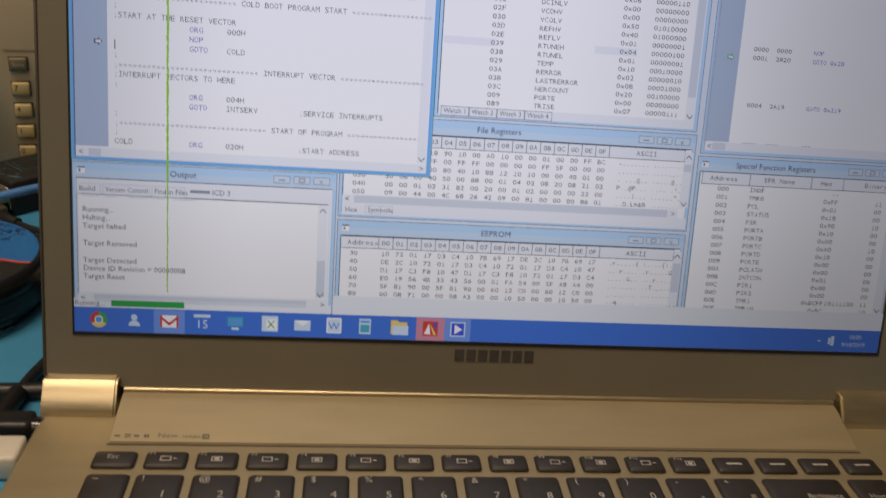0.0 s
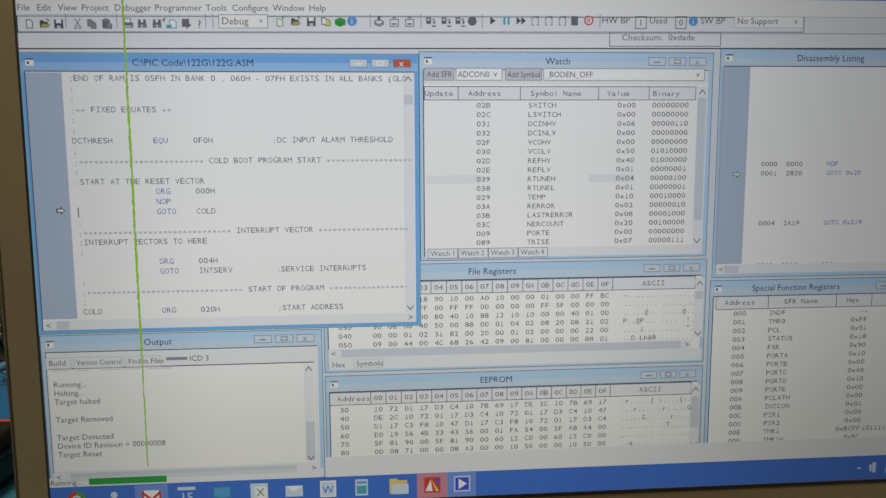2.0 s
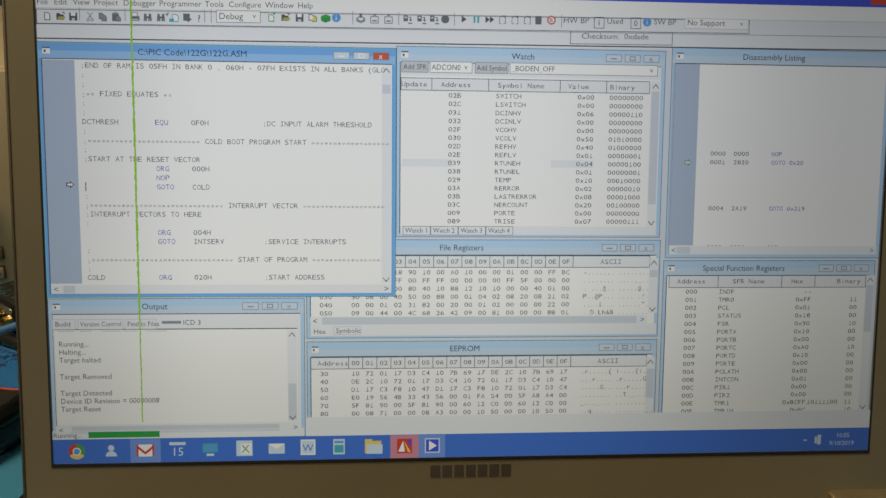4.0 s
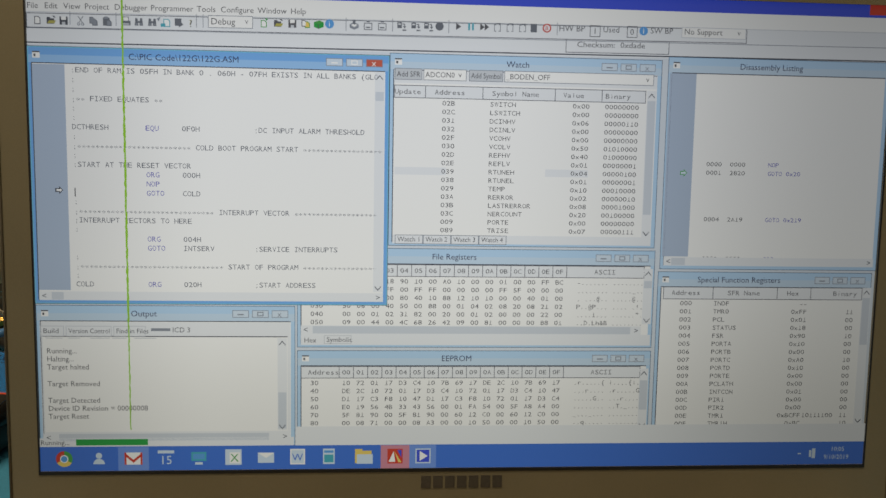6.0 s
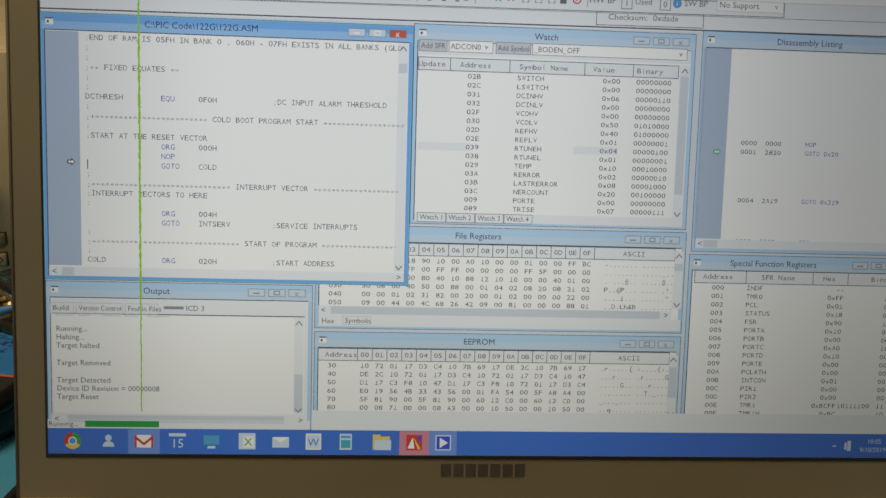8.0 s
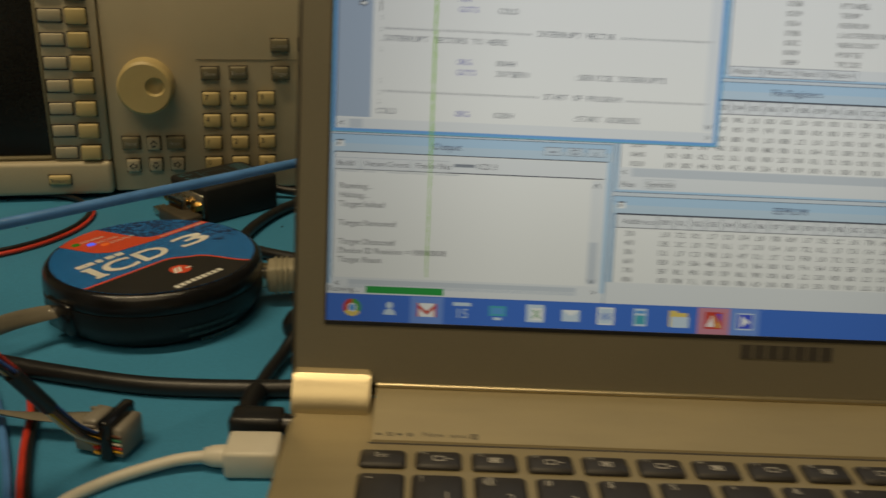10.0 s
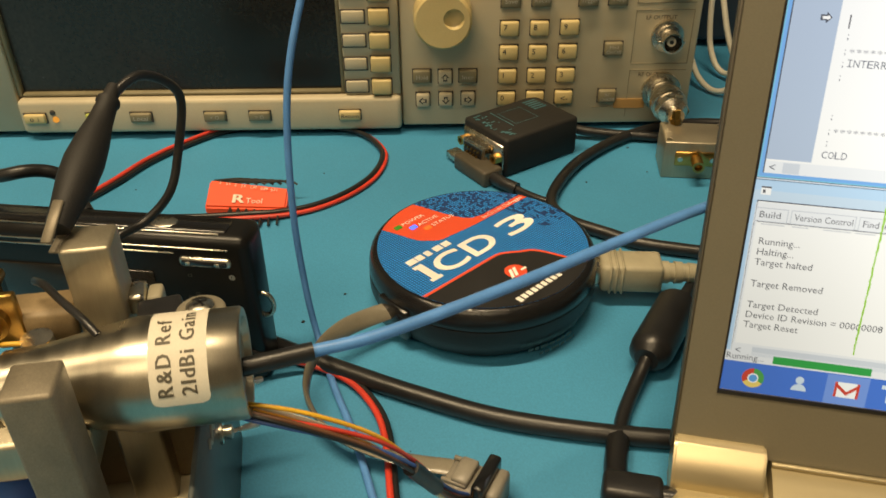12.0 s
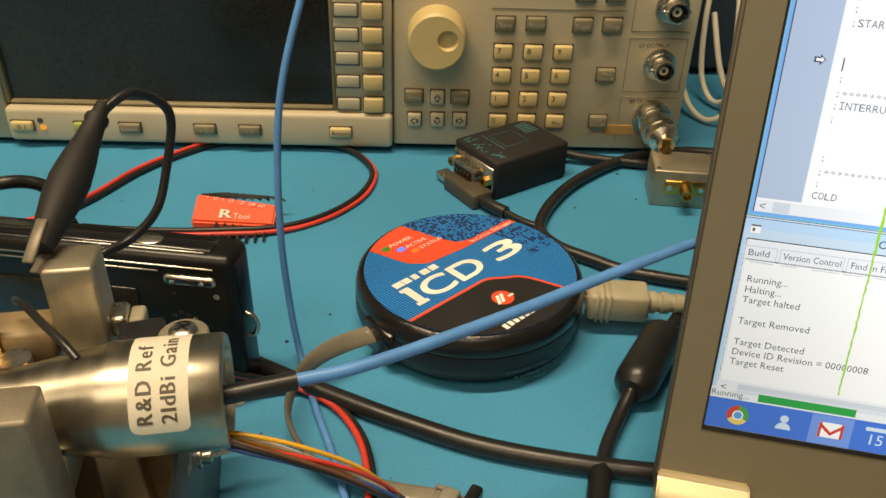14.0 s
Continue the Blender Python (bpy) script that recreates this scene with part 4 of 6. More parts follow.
# ---- the signal generator ----
INST = pose(-0.1385, 0.2065, 0.0, 0, 0, 13)
gen = thing("signal_generator", INST, "beige bench signal generator with a dark screen and keypad", "instrument")
part("cabinet", box(-0.2825, 0.1435, 0.003, 0.40, 0.006, 0.139, 0.003), "beige_panel", gen, "beige metal cabinet")
part("front_panel", box(-0.0040, 0.1425, -0.002, 0.003, 0.006, 0.137, 0.0012), "beige_panel", gen, "grey-beige control panel")
fr = bmesh.new()
for q in ((-0.280, -0.1985, 0.006, 0.137), (-0.0325, -0.0045, 0.0240, 0.137), (-0.1985, -0.0325, 0.126, 0.137)):
    box(q[0], q[1], -0.004, 0.003, q[2], q[3], 0.0008, 1, bm=fr)
part("display_frame", fr, "beige", gen, "beige moulded surround")
part("lower_rail", box(-0.1985, -0.0045, -0.007, 0.003, 0.006, 0.0240, 0.0024, 3), "beige", gen, "beige rail with push buttons")
bev = bmesh.new()
for q in ((-0.1985, -0.1960), (-0.0345, -0.0325)):
    box(q[0], q[1], -0.0025, 0.003, 0.0243, 0.126, 0.0006, 1, bm=bev)
box(-0.196, -0.0345, -0.0025, 0.003, 0.0243, 0.0262, 0.0006, 1, bm=bev)
part("glass_edge", bev, "key_olive", gen, "dull olive inner edge")
part("screen_glass", box(-0.196, -0.0345, 0.0005, 0.003, 0.0262, 0.126), "glass_dark", gen, "dark switched-off screen")
for fx in (-0.25, 0.11):
    for fy in (0.03, 0.37):
        part("foot", box(fx - 0.012, fx + 0.012, fy - 0.008, fy + 0.008, 0.0025, 0.007, 0.001, 1), "black_rubber", gen)


def push_key(x, z, w, h, material, d=0.0030, text="", ink="label_ink", size=4.0, label=""):
    y = -0.007 if z < 0.02 and x < -0.005 else (-0.004 if x < -0.005 else -0.002)
    b = box(x - w / 2, x + w / 2, y - d, y + 0.001, z - h / 2, z + h / 2, 0.0009, 2)
    k = part("push_key", b, material, gen, label)
    # dark plate behind the key draws the shade in the gap round it
    part("key_shadow_gap", box(x - w / 2 - 0.0004, x + w / 2 + 0.0004, y - 0.0006, y + 0.0005, z - h / 2 - 0.0004, z + h / 2 + 0.0004), "logo_grey", gen)
    if text:
        sh = Sheet(0.001, 0, [ink])
        if text in "0123456789":
            sh.words(x * 1000 - w * 360, -z * 1000 - h * 130, text, ink, size, 1)
        else:
            rows = text.split("/")
            for i, word in enumerate(rows):
                wdt = len(word) * size * 0.5
                sh.words(x * 1000 - min(wdt, w * 850) / 2, -z * 1000 + (i - (len(rows) - 1) / 2) * size * 0.8, word, ink, size * (1 if len(rows) == 1 else 0.8), 1, width=min(wdt, w * 850))
        sh.build("key_sign", k, Matrix.Translation((0, y - d - 0.00005, 0)))


for i in range(8):
    z = 0.029 + 0.0118 * i
    push_key(-0.0138, z, 0.0098, 0.0078, "key_cream")
    push_key(-0.0262, z, 0.0112, 0.0062, "beige", 0.0012)
for x, z, t in ((0.0495, 0.0573, "7"), (0.0640, 0.0573, "8"), (0.0787, 0.0575, "9"), (0.0494, 0.0452, "4"), (0.0638, 0.0452, "5"), (0.0785, 0.0454, "6"), (0.0492, 0.0330, "1"), (0.0637, 0.0330, "2"), (0.0783, 0.0332, "3"),
                (0.0490, 0.0210, "0"), (0.0636, 0.0212, "."), (0.0781, 0.0214, "<-")):
    push_key(x, z, 0.0089, 0.0071, "key_cream", text=t)
for x, z, t in ((0.0496, 0.0709, "Save"), (0.0643, 0.0712, "Recall"), (0.0868, 0.0711, "Trigger"), (0.1010, 0.0714, "Help"), (0.1010, 0.0465, "Mod/OnOff"), (0.1002, 0.0217, "RF/OnOff"), (0.0063, 0.0333, "Hold"), (0.0293, 0.0332, "Incr"),
                (0.0868, 0.0860, "Local"), (0.1010, 0.0862, "Preset")):
    push_key(x, z, 0.0089, 0.0068, "key_olive", text=t, ink="legend_white", size=3.0)
for x, z, t in ((0.0180, 0.0330, "^"), (0.0066, 0.0208, "<"), (0.0182, 0.0210, "v"), (0.0295, 0.0212, ">")):
    push_key(x, z, 0.0068, 0.0070, "beige")
    turn = {"^": 0, ">": 90, "v": 180, "<": 270}[t]
    arrow = Sheet(0.001, 0, ["label_ink"])
    for k, ink in ((1.0, "label_ink"), (0.55, "beige")):
        c_, s_ = math.cos(radians(turn)), math.sin(radians(turn))
        pts = [(0, -2.2), (2.1, 0.1), (1.0, 0.1), (1.0, 1.9), (-1.0, 1.9), (-1.0, 0.1), (-2.1, 0.1)]
        arrow.poly([(x * 1000 + (p * c_ - q * s_) * k, -z * 1000 + (p * s_ + q * c_) * k) for p, q in reversed(pts)], ink, 1 if k == 1 else 2)
    arrow.build("arrow_sign", gen, Matrix.Translation((0, -0.00505, 0)))
for x, mtl in ((-0.1902, "key_cream"), (-0.159, "key_green"), (-0.1366, "key_olive"), (-0.0991, "key_olive"), (-0.0764, "key_olive"), (-0.0306, "key_cream")):
    push_key(x, 0.0150, 0.0108, 0.0050, mtl, 0.0025, text={-0.1902: "0 1", -0.0306: "Return", -0.1366: "Local", -0.0991: "< O", -0.0764: "> O"}.get(x, ""), ink="label_ink" if mtl == "key_cream" else "legend_white", size=3.0)
part("power_light", lathe([(0, 0.0015), (0.0014, 0.001), (0.0018, 0), (0.0018, -0.001)], 12, pose(-0.1804, -0.0068, 0.0140, 90, 0, 0)), "led_amber", gen, "amber standby light")
part("standby_light", lathe([(0, 0.0015), (0.0012, 0.001), (0.0015, 0), (0.0015, -0.001)], 12, pose(-0.1812, -0.0068, 0.0178, 90, 0, 0)), "logo_grey", gen)
KNOB = pose(0.0170, -0.002, 0.0650, 90, 0, 0)


def knob_top():
    """The knob's flat face with a round hollow for a finger."""
    b = bmesh.new()
    rings = []
    for cx, cy, r, n in ((0, 0, 0.0126, 48), (0.0052, 0.0010, 0.0050, 24)):
        rings.append([b.verts.new((cx + r * math.cos(2 * math.pi * i / n), cy + r * math.sin(2 * math.pi * i / n), 0.0138)) for i in range(n)])
    edges = [b.edges.new((q[i], q[(i + 1) % len(q)])) for q in rings for i in range(len(q))]
    bmesh.ops.triangle_fill(b, use_beauty=True, edges=edges)
    last = rings[1]
    for r, z in ((0.0047, 0.0131), (0.0038, 0.0119), (0.0024, 0.0110), (0.0010, 0.0107)):
        ring = [b.verts.new((0.0052 + r * math.cos(2 * math.pi * i / 24), 0.0010 + r * math.sin(2 * math.pi * i / 24), z)) for i in range(24)]
        for i in range(24):
            b.faces.new((last[i], last[(i + 1) % 24], ring[(i + 1) % 24], ring[i]))
        last = ring
    b.faces.new(last)
    bmesh.ops.recalc_face_normals(b, faces=b.faces[:])
    b.normal_update()
    if sum(f.normal.z for f in b.faces) < 0:
        bmesh.ops.reverse_faces(b, faces=b.faces[:])
    smooth(b, 40)
    b.transform(KNOB)
    return b


knob = part("knob", lathe([(0.0142, 0), (0.0142, 0.001), (0.0138, 0.0125), (0.0126, 0.0138)], 48, KNOB, knob_top()), "key_cream", gen, "round cream tuning knob")
for xa, xb, za, zb in ((0.1105, 0.1390, 0.0650, 0.0654), (0.1105, 0.1390, 0.0380, 0.0384), (0.1105, 0.1109, 0.0384, 0.0650), (0.1386, 0.1390, 0.0384, 0.0650), (0.1105, 0.1109, 0.0685, 0.0930), (0.1105, 0.1390, 0.0685, 0.0689), (0.0430, 0.1070, 0.0780, 0.0783),
                       (0.1105, 0.1109, 0.010, 0.0350), (0.1105, 0.1390, 0.0346, 0.0350), (0.0935, 0.1100, 0.0150, 0.0153)):
    part("panel_line", box(xa, xb, -0.0023, -0.0018, za, zb), "key_grey", gen)
for u, v, w in ((115.5, -61.6, "LF OUTPUT"), (115, -32.6, "RF OUTPUT")):
    ps = Sheet(0.001, 0, ["label_ink"])
    ps.words(u, v, w, "label_ink", 2.9, 1)
    ps.build("panel_print", gen, Matrix.Translation((0, -0.0023, 0)))
part("warning_plate", box(0.1045, 0.1200, -0.0026, -0.0015, 0.0145, 0.0195), "warning_tan", gen, "tan warning strip")


def socket(x, z, big):
    prof = [(0.0098, 0), (0.0098, 0.003), (0.0072, 0.0032), (0.0072, 0.0050), (0.0077, 0.0052), (0.0077, 0.0062), (0.0070, 0.0064), (0.0070, 0.0120), (0.0080, 0.0122), (0.0080, 0.017), (0.0060, 0.0172), (0.0060, 0.012), (0.0, 0.012)] if big else \
        [(0.0078, 0), (0.0078, 0.0024), (0.0062, 0.0026), (0.0062, 0.005), (0.0050, 0.0052), (0.0050, 0.0130), (0.0042, 0.0131), (0.0042, 0.005), (0.0, 0.005)]
    k = part("socket", lathe(prof, 28, pose(x, -0.002, z, 90, 0, 0)), "nickel", gen, "nickel coaxial socket")
    part("socket_core", lathe([(0.0022, 0), (0.0022, 0.010), (0.0009, 0.0101), (0.0009, 0.008), (0, 0.008)], 16, pose(x, -0.002, z, 90, 0, 0)), "label_white", k)
    part("insulator", lathe([(0.0023, 0), (0.0059 if big else 0.0041, 0), (0.0059 if big else 0.0041, 0.0123 if big else 0.0085), (0.0023, 0.0123 if big else 0.0085)], 20, pose(x, -0.002, z, 90, 0, 0)), "black_rubber", k, "black insulating ring")
    part("contact_hole", lathe([(0, 0.0095), (0.0010, 0.0095), (0.0010, 0.0103), (0, 0.0103)], 12, pose(x, -0.002, z, 90, 0, 0)), "black_rubber", k)
    if not big:
        for s_ in (-1, 1):
            part("socket_lug", box(x + s_ * 0.0057 - 0.0009, x + s_ * 0.0057 + 0.0009, -0.0125, -0.0105, z - 0.0008, z + 0.0008, 0.0004, 1), "nickel", k)


socket(0.1282, 0.0810, False)
socket(0.1268, 0.0525, False)
socket(0.1275, 0.0240, True)

# adapter on the lower socket, and the small metal box that hangs from it
ad = thing("coaxial_adapter", INST @ pose(0.1275, -0.019, 0.024), "nickel and gold coaxial adapter on the output socket", "connector")
part("body", lathe([(0.0, -0.003), (0.0086, -0.003), (0.0086, 0.0012), (0.0079, 0.0014), (0.0079, 0.0022), (0.0086, 0.0024), (0.0086, 0.0036), (0.0076, 0.0038), (0.0076, 0.0062), (0.0070, 0.0064), (0.0070, 0.0100), (0.0040, 0.012), (0.0040, 0.016), (0, 0.016)], 20, pose(0, 0, 0, 90, 0, 0)), "nickel", ad)
part("hex_nut", lathe([(0.0070, 0.0063), (0.0082, 0.0065), (0.0082, 0.0096), (0.0070, 0.0098)], 6, pose(0, 0, 0, 90, 0, 0)), "nickel", ad, "nickel hexagon nut")
part("gold_neck", lathe([(0, 0.0), (0.0022, 0.0), (0.0020, 0.004), (0.0027, 0.0041), (0.0027, 0.0062), (0.0018, 0.0063), (0.0018, 0.0085), (0.0030, 0.0086), (0.0030, 0.0112), (0.0024, 0.0113), (0.0024, 0.0140), (0, 0.0140)], 6, pose(0, -0.0155, 0.003, 162, 0, 0)), "gold", ad, "gold hexagon neck")
mix = thing("mixer_module", pose(0.0025, 0.1920, 0.0025, 0, 0, 6), "small silver metal module with gold sockets on the mat", "module")
part("case", box(-0.0148, 0.0148, -0.011, 0.011, 0.0, 0.0185, 0.0007, 2), "aluminium", mix, "milled aluminium case")
for sx in (-0.0125, 0.0125):
    for sy in (-0.0085, 0.0085):
        part("screw", lathe([(0.0013, 0), (0.0013, 0.0004), (0, 0.0004)], 10, pose(sx, sy, 0.0185)), "nickel", mix)
for sx in (-0.0072, 0.0072):
    part("flange_screw", lathe([(0.0012, 0), (0.0012, 0.0008), (0, 0.0008)], 10, pose(sx, -0.0118, 0.0105, 90, 0, 0)), "nickel", mix)
part("front_socket", lathe([(0, 0), (0.0040, 0), (0.0040, 0.0012), (0.0027, 0.0013), (0.0027, 0.009), (0.0018, 0.009), (0.0018, 0.006), (0, 0.006)], 18, pose(0, -0.011, 0.0105, 90, 0, 0)), "gold", mix, "gold threaded socket")
part("socket_flange", box(-0.0095, 0.0095, -0.0120, -0.0108, 0.0070, 0.0140, 0.0004, 1), "gold", mix, "gold socket flange")
part("side_socket", lathe([(0, 0), (0.0040, 0), (0.0040, 0.0012), (0.0027, 0.0013), (0.0027, 0.009), (0.0018, 0.009), (0.0018, 0.006), (0, 0.006)], 18, pose(0.0148, 0, 0.0125, 0, 90, 0)), "gold", mix)

# ---- the round debugger ----
PUCK = pose(-0.0770, 0.0720, 0.0)
puck = thing("debugger_unit", PUCK, "round black debugger unit with a blue and red printed top", "debugger")
part("lower_shell", lathe([(0, 0.0025), (0.0338, 0.0025), (0.0362, 0.0036), (0.0390, 0.0064), (0.0407, 0.0096), (0.0416, 0.0125), (0.0416, 0.0177), (0, 0.0177)], 72), "puck_shell", puck, "black satin plastic lower case")
part("upper_shell", lathe([(0, 0.0179), (0.0413, 0.0179), (0.04145, 0.0181), (0.0416, 0.0184), (0.0414, 0.0214), (0.0408, 0.0238), (0.0396, 0.0252), (0.0386, 0.0256), (0, 0.0256)], 72), "puck_plastic", puck, "black glossy plastic upper case")
RL = 0.0383
ANG = math.atan2(29.3, 19.3)
ca, sa = math.cos(ANG), math.sin(ANG)


def on_top(x, y):
    """From the label's own axes to the case: x along its lettering, y up its page (mm)."""
    return (x * ca - y * sa, x * sa + y * ca)


def region(inside, material, z, name, label, n=84):
    b = bmesh.new()
    g = np.linspace(-RL, RL, n + 1)
    grid = {}
    for i in range(n):
        for j in range(n):
            c = [(g[i], g[j]), (g[i + 1], g[j]), (g[i + 1], g[j + 1]), (g[i], g[j + 1])]
            mx, my = (g[i] + g[i + 1]) / 2, (g[j] + g[j + 1]) / 2
            if mx * mx + my * my <= RL * RL * 0.999 and inside(mx * 1000, my * 1000):
                vs = []
                for q in c:
                    r = math.hypot(*q)
                    k = min(1, RL / r) if r > 0 else 1
                    p = (round(q[0] * k, 6), round(q[1] * k, 6))
                    if p not in grid:
                        w = on_top(*p)
                        grid[p] = b.verts.new((w[0], w[1], z))
                    vs.append(grid[p])
                if len(set(vs)) == 4:
                    b.faces.new(vs)
    part(name, b, material, puck, label)


def corner(x, pts):
    for (xa, ya), (xb, yb) in zip(pts, pts[1:]):
        if x <= xb:
            t = (x - xa) / (xb - xa)
            return ya + (yb - ya) * t * t * (3 - 2 * t) if x >= xa else ya
    return pts[-1][1]


def ramp(x, pts):
    """The line through the points with its corners rounded off."""
    return sum(corner(x + k * 0.8, pts) for k in range(-3, 4)) / 7


label_disc = lathe([(0, 0.02580), (RL, 0.02580), (RL, 0.0255)], 72)
part("label_base", label_disc, "puck_blue", puck, "blue printed label")
navy_rng = random.Random(3)
LOW = [(-40, -8.6), (-2, -8.6), (9, -14.7), (18, -34), (40, -60)]


def red_flag(x, y):
    low = 60 if x < -20 else ramp(x, [(-20, 36), (-16.5, 18), (-9, 12), (10, 10.8), (45, 10.8)])
    high = 60 if x < 0 else ramp(x, [(0, 44), (3.3, 28), (8, 15.6), (14, 13.8), (45, 14.2)])
    return low < y < high


def above_flag(x, y):
    return x > 0 and y > ramp(x, [(0, 44), (3.3, 28), (8, 15.6), (14, 13.8), (45, 14.2)])


def field(low, high, material, z, name, label, n=220):
    """A printed field between two lines across the label, cut at its round edge."""
    b = bmesh.new()
    xs = np.linspace(-38.28, 38.28, n + 1)
    for xa, xb in zip(xs, xs[1:]):
        q = []
        for x in (xa, xb):
            c = math.sqrt(38.3 ** 2 - x * x)
            q.append((min(max(low(x), -c), c), min(max(high(x), -c), c)))
        if q[0][1] - q[0][0] > 1e-3 or q[1][1] - q[1][0] > 1e-3:
            pts = [on_top(xa / 1000, q[0][0] / 1000), on_top(xb / 1000, q[1][0] / 1000), on_top(xb / 1000, q[1][1] / 1000 + 1e-6), on_top(xa / 1000, q[0][1] / 1000 + 1e-6)]
            b.faces.new([b.verts.new((p[0], p[1], z)) for p in pts])
    part(name, b, material, puck, label)


def stripe(x):
    d = (ramp(x + 0.2, LOW) - ramp(x - 0.2, LOW)) / 0.4
    return 0.6 * math.sqrt(1 + d * d)


FLAG_LOW = [(-20, 36), (-16.5, 18), (-9, 12), (10, 10.8), (45, 10.8)]
FLAG_HIGH = [(0, 44), (3.3, 28), (8, 15.6), (14, 13.8), (45, 14.2)]
field(lambda x: -60, lambda x: ramp(x, LOW), "puck_black", 0.02584, "label_black_field", "glossy black printed field")
field(lambda x: ramp(x, LOW) - stripe(x), lambda x: ramp(x, LOW) + stripe(x), "puck_red", 0.02586, "label_red_line", "thin red printed line")
field(lambda x: 60 if x < -20 else ramp(x, FLAG_LOW), lambda x: 60 if x < 0 else ramp(x, FLAG_HIGH), "puck_red", 0.02588, "label_red_field", "red printed field with indicator lights")
flecks = {}


def fleck(x, y):
    k = (int(x // 1.05), int(y // 1.05))
    if k not in flecks:
        flecks[k] = navy_rng.random() < (0.40 if above_flag(x, y) else 0.34)
    return flecks[k] and (above_flag(x, y) and not red_flag(x, y) or (x > 24 and -9 < y < 10.5 and x + abs(y) * 0.4 > 27))


region(fleck, "puck_navy", 0.02590, "fleck_print", "dark navy printed squares", 100)
TOP = Matrix(((ca, 0, -sa, 0), (sa, 0, ca, 0), (0, -1, 0, 0.02592), (0, 0, 0, 1)))
ls = Sheet(0.001, 0, ["puck_white"], 0.00003)


def heavy(sheet_, u, v, text, name, size, width, layer=1):
    """A broad, heavy word: the same letters laid a little apart."""
    g = glyph(text, 8)
    k = width / (g[3] - g[2])
    for i, (du, dv) in enumerate(((0, 0), (0.42, 0), (-0.42, 0), (0, 0.3), (0, -0.3), (0.3, 0.22), (-0.3, 0.22), (0.3, -0.22), (-0.3, -0.22))):
        sheet_.add([(u + du + (x - g[2]) * k, v + dv - y * size) for x, y in g[0]], g[1], layer + i * 0.1, name)


ls.rect(-29.2, -6.2, -25.0, -4.4, "puck_white", 1), ls.rect(-29.4, 3.0, -24.2, 4.7, "puck_white", 1), ls.rect(-28.2, -4.5, -25.0, 3.1, "puck_white", 1.2)
heavy(ls, -22.4, 4.4, "CD", "puck_white", 14.2, 27.5)
heavy(ls, 11.2, 4.4, "3", "puck_white", 14.2, 14)
for i, w in enumerate((4.0, 3.2, 2.6, 3.6, 3.4)):
    ls.rect(-28.6 + i * 4.25, -10.6, -28.6 + i * 4.25 + w, -7.6, "puck_white", 1)
for u, v, t, w in ((-12.7, -29.8, "POWER", 10.9), (-8.2, -25.6, "ACTIVE", 9.8), (-4.6, -21.8, "STATUS", 11.0)):
    ls.words(u, v, t, "puck_white", 2.7, 1, width=w)
ls.words(12.6, -12.3, "In-Circuit Debugger", "puck_white", 2.3, 1, width=23)
ls.disc(-4.8, 20.3, 4.0, "puck_red", 1)
for k in (-1.3, 0.6):
    ls.poly([(-7.6 + k, 22.3), (-6.2 + k, 22.3), (-3.6 + k, 18.2), (-5.0 + k, 18.2)], "puck_white", 2)
ls.rect(-3.0, 20.6, -0.4, 21.6, "puck_white", 2)
for i in range(9):
    ls.rect(-16.8 + i * 2.5, 30.6, -15.0 + i * 2.5, 33.0 if i else 33.3, "puck_white", 1)
ls.build("label_print", puck, TOP, "white printed lettering")
for u, v, c in ((-14.9, 29.4, "led_dim_green"), (-10.6, 25.6, "led_blue"), (-7.0, 21.6, "led_orange")):
    w = on_top(u, v)
    part("indicator_light", box(-0.0016, 0.0016, -0.0011, 0.0011, 0.0256, 0.02645, 0.0004, 1, m=pose(w[0] / 1000, w[1] / 1000, 0, 0, 0, math.degrees(ANG))), c, puck, {"led_dim_green": "dim green light", "led_blue": "lit blue light", "led_orange": "lit orange light"}[c])
port = box(-0.0075, 0.0075, -0.0424, -0.0380, 0.0075, 0.0195, 0.0006, 1, m=pose(0, 0, 0, 0, 0, -37))
part("port_frame", port, "black_gloss", puck, "modular socket frame")
side = bmesh.new()
for row, (a0, a1) in enumerate(((-62, -28), (-58, -32), (-52, -30))):
    z = 0.0105 - 0.0026 * row
    a = a0
    while a < a1:
        b_ = min(a + navy_rng.uniform(2, 5), a1)
        q = [(math.cos(radians(k)) * 0.04195, math.sin(radians(k)) * 0.04195) for k in (a, b_)]
        vs = [side.verts.new((q[0][0], q[0][1], z)), side.verts.new((q[1][0], q[1][1], z)), side.verts.new((q[1][0], q[1][1], z + 0.0012)), side.verts.new((q[0][0], q[0][1], z + 0.0012))]
        side.faces.new(vs)
        a = b_ + 0.8
part("side_print", side, "faint_ink", puck, "faint teal lines of small print")

# ---- plugs and cables round the debugger ----
usb = thing("usb_plug", pose(-0.0360, 0.0795, 0.0145, 0, 0, 9), "beige square USB plug pushed into the debugger", "plug")
part("metal_shell", box(-0.004, 0.002, -0.0042, 0.0042, -0.0040, 0.0040, 0.0005, 1), "nickel", usb, "bright metal shell")
part("body", box(0.0015, 0.0240, -0.0062, 0.0062, -0.0056, 0.0056, 0.0016, 2), "usb_beige", usb)
for i in range(3):
    part("grip_rib", box(0.0045 + 0.0022 * i, 0.0055 + 0.0022 * i, -0.0066, 0.0066, -0.0060, 0.0060, 0.0004, 1), "usb_beige", usb)
